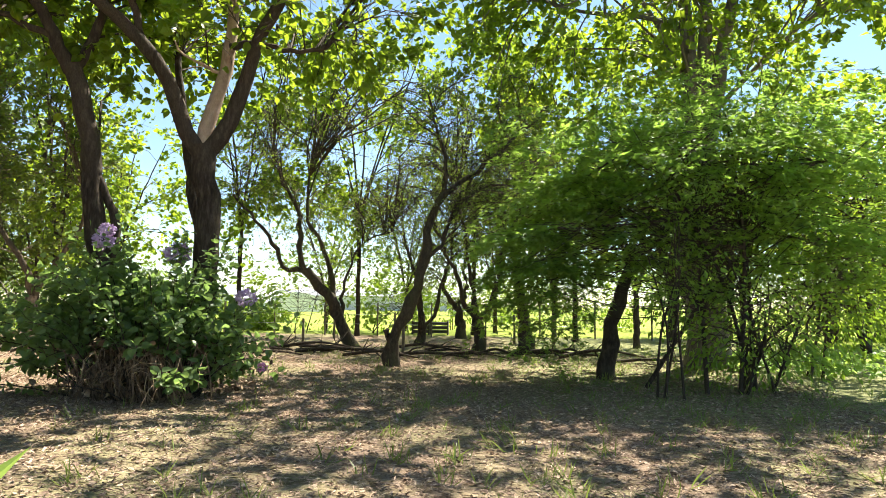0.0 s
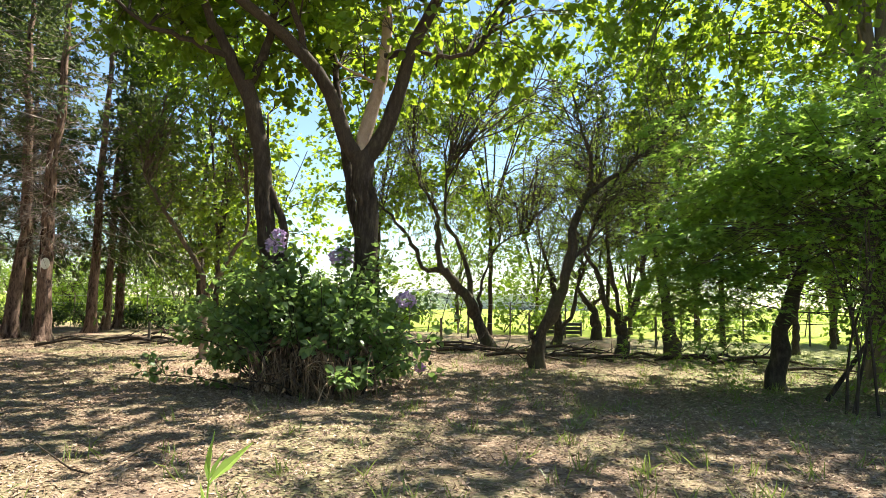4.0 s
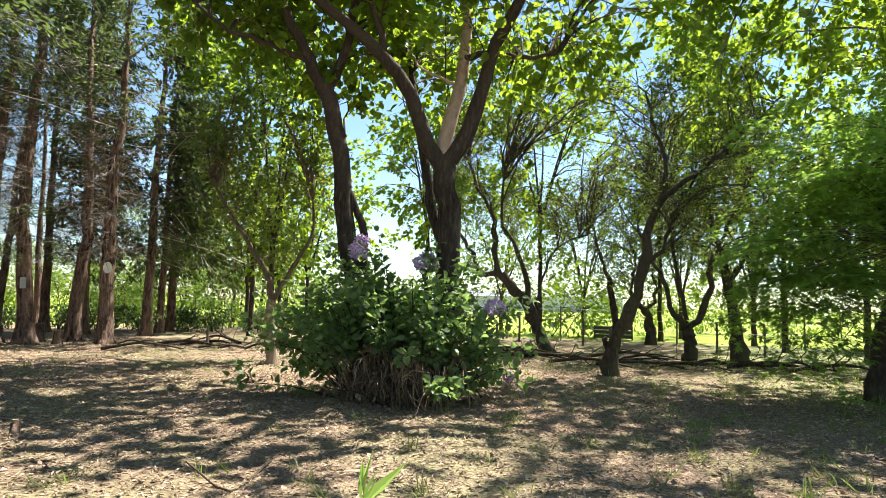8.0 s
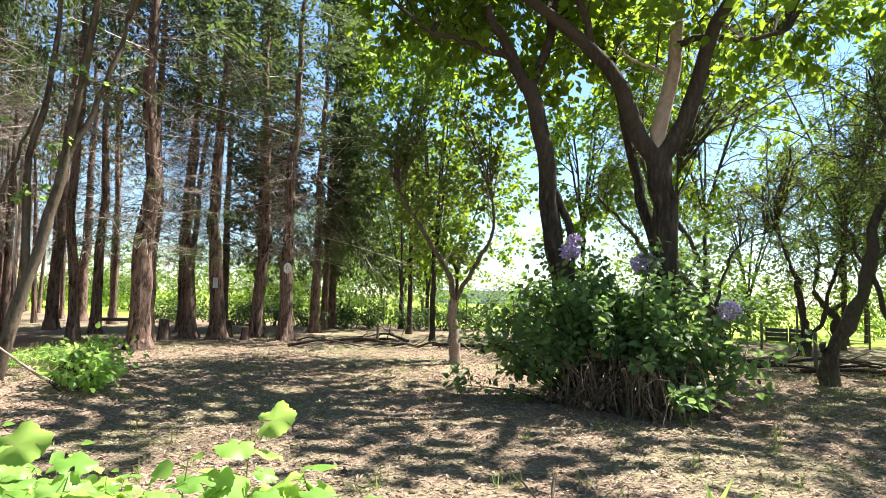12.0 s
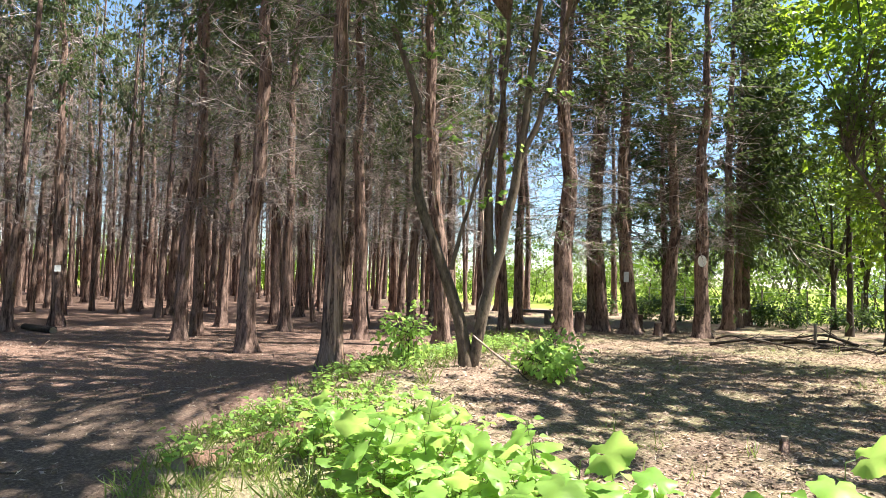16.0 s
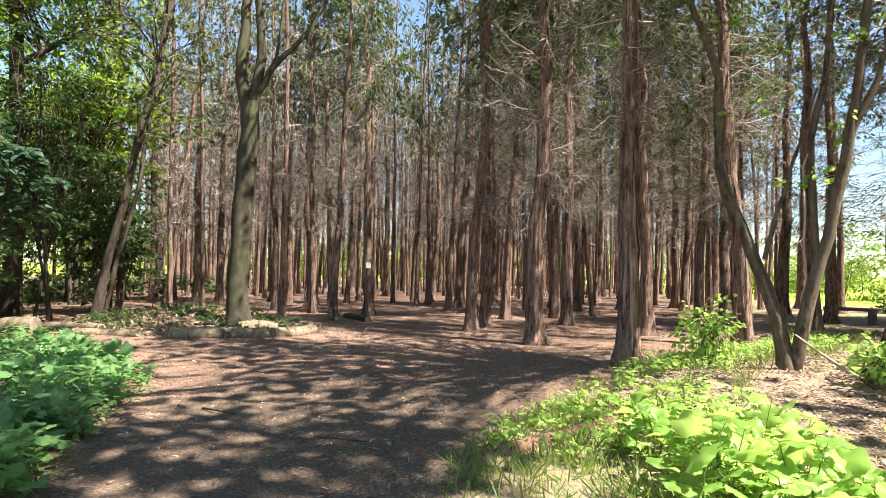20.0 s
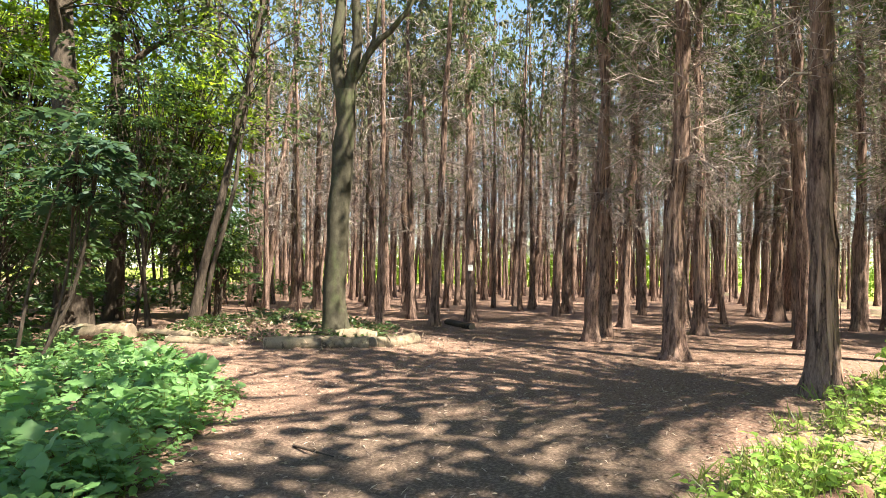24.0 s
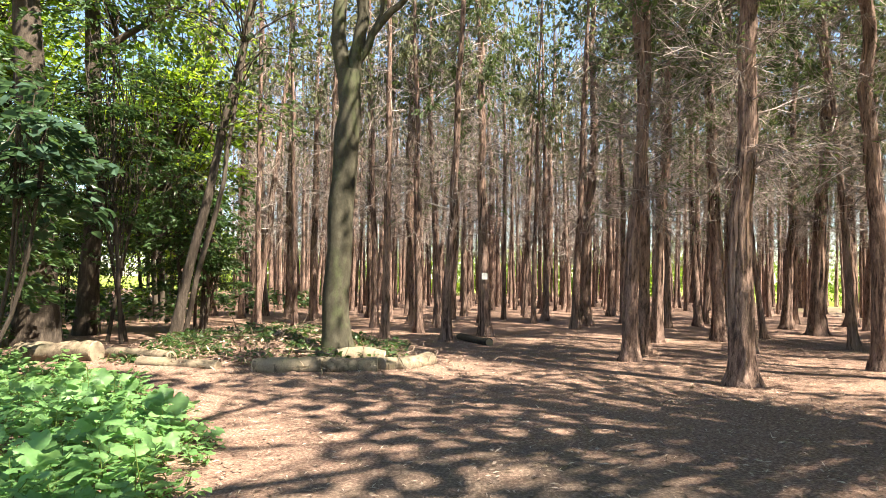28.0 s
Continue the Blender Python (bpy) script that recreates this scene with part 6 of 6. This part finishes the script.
tufts("grass_tufts", "thin green grass tufts in leaf litter", 1500, -12, 6, 3, 20, 0.13, 9, lambda x, y: (y > edge_of_soil(x)) & (rng.uniform(0, 1, len(x)) < np.clip(0.25 + (x + 4) * 0.12, 0.12, 1)))
tufts("path_grass", "grass blades along the weed edge", 1300, -10.5, -4.8, 0.0, 3.2, 0.14, 7, lambda x, y: (y > edge_of_soil(x) - 0.1) & (y < edge_of_soil(x) + 1.2))
tufts("edge_grass", "rough green grass at the foot of the edge cedars", 1300, -17, -9.5, 2.5, 13, 0.16, 9, lambda x, y: (y > edge_of_soil(x) - 0.3) & (y < edge_of_soil(x) + 1.9))

# ---- logs, stumps, sticks ----


def log(x0, y0, x1, y1, r, label, z=0.0, bark=LOG_BARK, name="log"):
    """A cut log on the ground with pale sawn ends."""
    a, b = np.array([x0, y0, float(hill(x0, y0)) + r * 0.62 + z]), np.array([x1, y1, float(hill(x1, y1)) + r * 0.62 + z])
    mid = (a + b) / 2
    root = thing(name, mid[0], mid[1], mid[2], label, "log", "logs")
    p = smooth_path([a - mid, rng.normal(0, 0.02, 3), b - mid], 10)
    part("bark", tubes(p[None], np.full((1, 10), r) * rng.uniform(0.86, 1.1, 10), 16, 0.05, 3), bark, root, smooth=True)
    for e, q in ((p[0], p[0] - p[1]), (p[-1], p[-1] - p[-2])):
        bm = bmesh.new()
        rot = Vector(q).to_track_quat("Z", "Y").to_matrix().to_4x4()
        bmesh.ops.create_cone(bm, cap_ends=True, segments=14, radius1=r * 0.97, radius2=r * 0.93, depth=0.02, matrix=Matrix.Translation(e) @ rot)
        bm_part("sawn_end", bm, CUT_WOOD, root)
    return root


log(-15.1, -3.7, -15.4, -2.1, 0.13, "cut log with grey weathered bark at a mound's edge", -0.045)
log(-16.0, -2.75, -16.2, -2.1, 0.13, "short grey log behind a longer one", -0.045)
log(-15.5, -2.05, -16.3, -1.4, 0.13, "split grey log at a mound's edge", -0.045)
log(-15.4, -5.4, -15.15, -4.2, 0.09, "half-buried mossy log on soil", -0.045)
log(-16.1, -7.6, -15.9, -6.3, 0.17, "thick pale log in a patch of sun")
log(-16.1, -6.2, -15.5, -5.0, 0.09, "rotting dark log on soil")
log(-8.2, 0.74, -8.9, 1.8, 0.075, "rotting reddish-brown log among weeds", -0.035, bark=RED_LOG)
log(-20.6, -1.0, -19.4, -0.4, 0.08, "dark fallen branch piece on the soil", bark=DARK_BARK)


def stick(pts, r, label="bare fallen branch on the ground", bark=DARK_BARK, forks=4):
    root = thing("fallen_branch", pts[0][0], pts[0][1], 0, label, "branch", "fallen branches")
    off = np.array([pts[0][0], pts[0][1], 0.0])
    P = smooth_path(np.array(pts, float) - off, 9)[None]
    R = np.linspace(r, r * 0.4, 9)[None]
    part("wood", tubes(P, R, 7, 0.06, 2), bark, root, smooth=True)
    if forks:
        g, gr = sprout(P, R, forks, (0.3, 0.8), 0.9, 0.1, 0.2, 4, 0.2, 0.5)
        g[..., 2] = np.maximum(g[..., 2], 0.01)
        for i in range(forks):
            part("side_branch", tubes(g[i:i + 1], gr[i:i + 1], 4), bark, root)


for x, y, a, L, r in ((-5.4, 16.8, 0.2, 2.2, 0.05), (-4.6, 16.2, -0.1, 2.6, 0.06), (-2.6, 16.6, 0.15, 2.0, 0.05), (-0.9, 15.9, 0.35, 1.6, 0.045), (0.6, 16.3, -0.1, 2.2, 0.05), (-5.8, 17.6, 0.5, 1.6, 0.04),
                      (-3.2, 17.2, 2.9, 1.8, 0.05), (1.7, 15.6, 0.1, 2.0, 0.05), (-10.8, 15.6, 0.3, 2.4, 0.05), (-9.8, 16.4, -0.3, 2.2, 0.05), (-11.8, 16.0, 2.8, 2.0, 0.05), (-8.6, 16.2, 0.1, 2.0, 0.05),
                      (2.6, 14.4, 0.2, 1.8, 0.04), (-13.2, 12.6, 0.6, 1.8, 0.04), (-6.6, 16.4, 0.05, 1.8, 0.05)):
    z = 0.05
    stick([(x, y, z), (x + L * 0.5 * math.cos(a), y + L * 0.5 * math.sin(a), z + rng.uniform(0, 0.16)), (x + L * math.cos(a), y + L * math.sin(a), z)], r)
for i in range(30):
    x = -14.0 + i * 0.52 + rng.normal(0, 0.3)
    y, a, L = 14.6 + 0.09 * (x + 14) + rng.normal(0, 0.7), rng.normal(0.1, 0.5), rng.uniform(0.7, 1.9)
    stick([(x, y, 0.04), (x + L * 0.5 * math.cos(a), y + L * 0.5 * math.sin(a), 0.06 + rng.uniform(0, 0.14)), (x + L * math.cos(a), y + L * math.sin(a), 0.04)], rng.uniform(0.02, 0.055), forks=3)
for i in range(18):
    x, y, a, L = rng.uniform(-18.2, -15.7), rng.uniform(-6.2, -2.0), rng.uniform(0, 3.1), rng.uniform(0.6, 1.6)
    z = float(hill(x, y)) + 0.03
    e = float(hill(x + L * math.cos(a), y + L * math.sin(a))) + 0.04
    stick([(x, y, z), (x + L * 0.5 * math.cos(a), y + L * 0.5 * math.sin(a), 0.5 * (z + e) + rng.uniform(0.02, 0.14)), (x + L * math.cos(a), y + L * math.sin(a), e)], rng.uniform(0.012, 0.03), "dead branch on a creeper-covered mound", TWIN_BARK, 3)
stick([(-9.85, 4.85, 0.24), (-10.2, 4.72, 0.42), (-10.62, 4.62, 0.64)], 0.025, "pale broken branch leaning on a tree", PALE_AND_SUNLIT_BARK, 0)
stick([(-8.55, -0.2, 0.012), (-8.6, -0.4, 0.02), (-8.7, -0.6, 0.012)], 0.009, "short stick on the path", forks=0)
stick([(-9.75, -1.75, 0.012), (-9.62, -1.6, 0.02), (-9.5, -1.4, 0.012)], 0.012, "short stick on the path", forks=0)
stick([(-4.1, 5.2, 0.02), (-3.9, 4.4, 0.02), (-3.95, 4.0, 0.3)], 0.012, "thin bent stick in the litter", forks=0)


def stump(x, y, r, h, label="old cut stump with grey bark"):
    root = thing("stump", x, y, None, label, "stump", "stumps")
    z = np.array([-0.05, 0.0, 0.1, h * 0.6, h])
    part("bark", tubes(np.c_[0 * z, 0 * z, z][None], (r * np.array([1.5, 1.4, 1.15, 1.0, 0.96]))[None], 14, 0.05, 3), CEDAR_BARK, root, smooth=True)
    bm = bmesh.new()
    bmesh.ops.create_cone(bm, cap_ends=True, segments=14, radius1=r * 0.97, radius2=r * 0.9, depth=0.03, matrix=Matrix.Translation((0, 0, h)))
    bm_part("sawn_top", bm, CUT_WOOD, root)


for x, y, r, h in ((-16.9, 12.0, 0.13, 0.55), (-16.6, 13.9, 0.14, 0.5), (-29.0, 1.9, 0.13, 0.3), (-6.6, 5.06, 0.03, 0.12), (-15.6, 13.6, 0.1, 0.35)):
    stump(x, y, r, h)

# ---- fence, posts, signs ----
for x, y, h in ((-5.15, 18.6, 0.75), (-3.0, 21.8, 0.9), (-1.9, 15.6, 0.8), (0.9, 21, 0.9), (-5.2, 22.5, 0.9), (-9.9, 15.0, 0.7), (2.0, 20, 0.9), (-12.5, 15.5, 0.5)):
    post = thing("fence_post", x, y, None, "weathered wooden post standing in dry grass", "post", "fence posts")
    part("shaft", tubes(np.array([[(0, 0, -0.1), (0.01, 0, h * 0.5), (0.0, 0.01, h)]]), np.array([[0.04, 0.038, 0.036]]), 8, 0.04, 2), POST_WOOD, post, smooth=True)
    bm = bmesh.new()
    bmesh.ops.create_cone(bm, cap_ends=True, segments=8, radius1=0.037, radius2=0.026, depth=0.02, matrix=Matrix.Translation((0, 0.01, h + 0.008)))
    bm_part("cap", bm, POST_WOOD, post)
fence = thing("wire_fence", -10, 24.5, 0, "thin wire fence on slim posts along a field", "fence")
for i in range(18):
    part("post", tubes(np.array([[(-16 + i * 2.0, 0.2 * math.sin(i), -0.1), (-16 + i * 2.0, 0.2 * math.sin(i), 1.25)]]), np.array([[0.03, 0.03]]), 6), POST_WOOD, fence)
for z in (0.45, 0.8, 1.15):
    part("wire", tubes(np.array([[(-16 + i * 2.0, 0.2 * math.sin(i), z) for i in range(18)]]), np.full((1, 18), 0.006), 3), GREY_METAL, fence)


def on_trunk(x, y, z, nx, ny):
    """The place on the bark of the cedar nearest to x, y, on the side that faces nx, ny."""
    tree = min((o for o in scene.objects if o.parent is None and o.name.startswith("cedar_tree")), key=lambda o: math.hypot(o.location.x - x, o.location.y - y))
    trunk = next(c for c in tree.children if c.name.startswith("trunk"))
    ring = [q for q in (tree.matrix_basis @ v.co for v in trunk.data.vertices) if abs(q.z - z) < 0.55]
    mx, my = sum(q.x for q in ring) / len(ring), sum(q.y for q in ring) / len(ring)
    reach = max((q.x - mx) * nx + (q.y - my) * ny for q in ring) + 0.004
    return mx + nx * reach, my + ny * reach


def disc_sign(x, y, z, nx, ny, r, tall, mat, label):
    x, y = on_trunk(x, y, z, nx, ny)
    root = thing("tree_plaque", x, y, z, label, "sign")
    bm = bmesh.new()
    rot = Vector((nx, ny, 0)).to_track_quat("Z", "Y").to_matrix().to_4x4()
    if tall:
        bmesh.ops.create_cube(bm, size=1, matrix=rot @ Matrix.Diagonal((r, tall, 0.012, 1)))
    else:
        bmesh.ops.create_cone(bm, cap_ends=True, segments=28, radius1=r, radius2=r * 0.97, depth=0.012, matrix=rot @ Matrix.Diagonal((0.8, 1.15, 1, 1)))
    bm_part("plate", bm, mat, root)
    bm = bmesh.new()
    bmesh.ops.create_cone(bm, cap_ends=True, segments=8, radius1=0.008, radius2=0.006, depth=0.01, matrix=rot @ Matrix.Translation((0, 0.05, 0.012)))
    bm_part("nail", bm, GREY_METAL, root)


disc_sign(-14.45, 14.0, 2.0, 0.66, -0.75, 0.13, 0, WHITE_PAINT, "oval white plate nailed to a cedar trunk")
disc_sign(-21.3, -0.4, 1.38, 1.0, 0.0, 0.13, 0.15, WHITE_PAINT, "small white label nailed to a trunk")
disc_sign(-16.35, 12.75, 1.55, 0.7, -0.7, 0.13, 0.28, GREY_METAL, "grey notice plate on a cedar trunk")
for dx in (0, 0.75):
    cr = thing("dark_crate", -2.6 + dx, 26.5, None, "dark slatted crate standing in a field", "crate", "crates")
    for zz in (0.12, 0.28, 0.44):
        bm = bmesh.new()
        bmesh.ops.create_cube(bm, size=1, matrix=Matrix.Translation((0, 0, zz)) @ Matrix.Diagonal((0.66, 0.5, 0.12, 1)))
        bm_part("slat", bm, CRATE, cr)
    for sx in (-0.33, 0.33):
        bm = bmesh.new()
        bmesh.ops.create_cube(bm, size=1, matrix=Matrix.Translation((sx, 0, 0.26)) @ Matrix.Diagonal((0.05, 0.54, 0.56, 1)))
        bm_part("upright", bm, CRATE, cr)

bench = thing("log_bench", -20.2, 12.9, None, "low wooden bench of thick planks among cedars", "bench")
for nm, m4 in (("seat", Matrix.Translation((0, 0, 0.4)) @ Matrix.Diagonal((1.3, 0.35, 0.09, 1))), ("support", Matrix.Translation((-0.5, 0, 0.17)) @ Matrix.Diagonal((0.16, 0.32, 0.38, 1))), ("support", Matrix.Translation((0.5, 0, 0.17)) @ Matrix.Diagonal((0.16, 0.32, 0.38, 1)))):
    bm = bmesh.new()
    bmesh.ops.create_cube(bm, size=1, matrix=m4)
    bmesh.ops.bevel(bm, geom=bm.edges[:], offset=0.015, segments=1, affect="EDGES")
    bm_part(nm, bm, POST_WOOD, bench)
bench.rotation_euler = (0, 0, 0.7)
vine = thing("hanging_vine", -10.6, 4.75, None, "pale twisted dead vine hanging on a crooked tree", "vine")
vz = -vine.location.z
part("strand", tubes(smooth_path([(0.05, 0.1, 3.4 + vz), (-0.02, 0.0, 2.7 + vz), (0.06, -0.06, 2.1 + vz), (-0.03, 0.02, 1.5 + vz), (0.0, -0.03, 0.9 + vz)], 16)[None] + rng.normal(0, 0.015, (1, 16, 3)), np.full((1, 16), 0.014), 5), PALE_AND_SUNLIT_BARK, vine)

# tall blades of a lily-like plant near the path
for x, y, h in ((-2.1, 3.2, 0.5), (-2.9, 4.3, 0.5), (-4.4, 3.0, 0.45), (-4.0, 2.8, 0.4)):
    pl = thing("blade_plant", x, y, None, "single plant with long light green blades", "plant", "blade plants")
    a = rng.uniform(0, 6.28, 6)
    way = np.c_[0.5 * np.cos(a), 0.5 * np.sin(a), np.ones(6)]
    for q in range(6):
        part("blade", leaves(SLIM, np.array([[0, 0, h * 0.25]]) * rng.uniform(0.3, 1.5), h * 0.62, way[q:q + 1], 0.1, 0.0), WEED_LEAF, pl)
    part("stalk", tubes(np.array([[(0, 0, -0.02), (0.01, 0, h * 0.5)]]), np.array([[0.006, 0.004]]), 5), WEED_LEAF, pl)
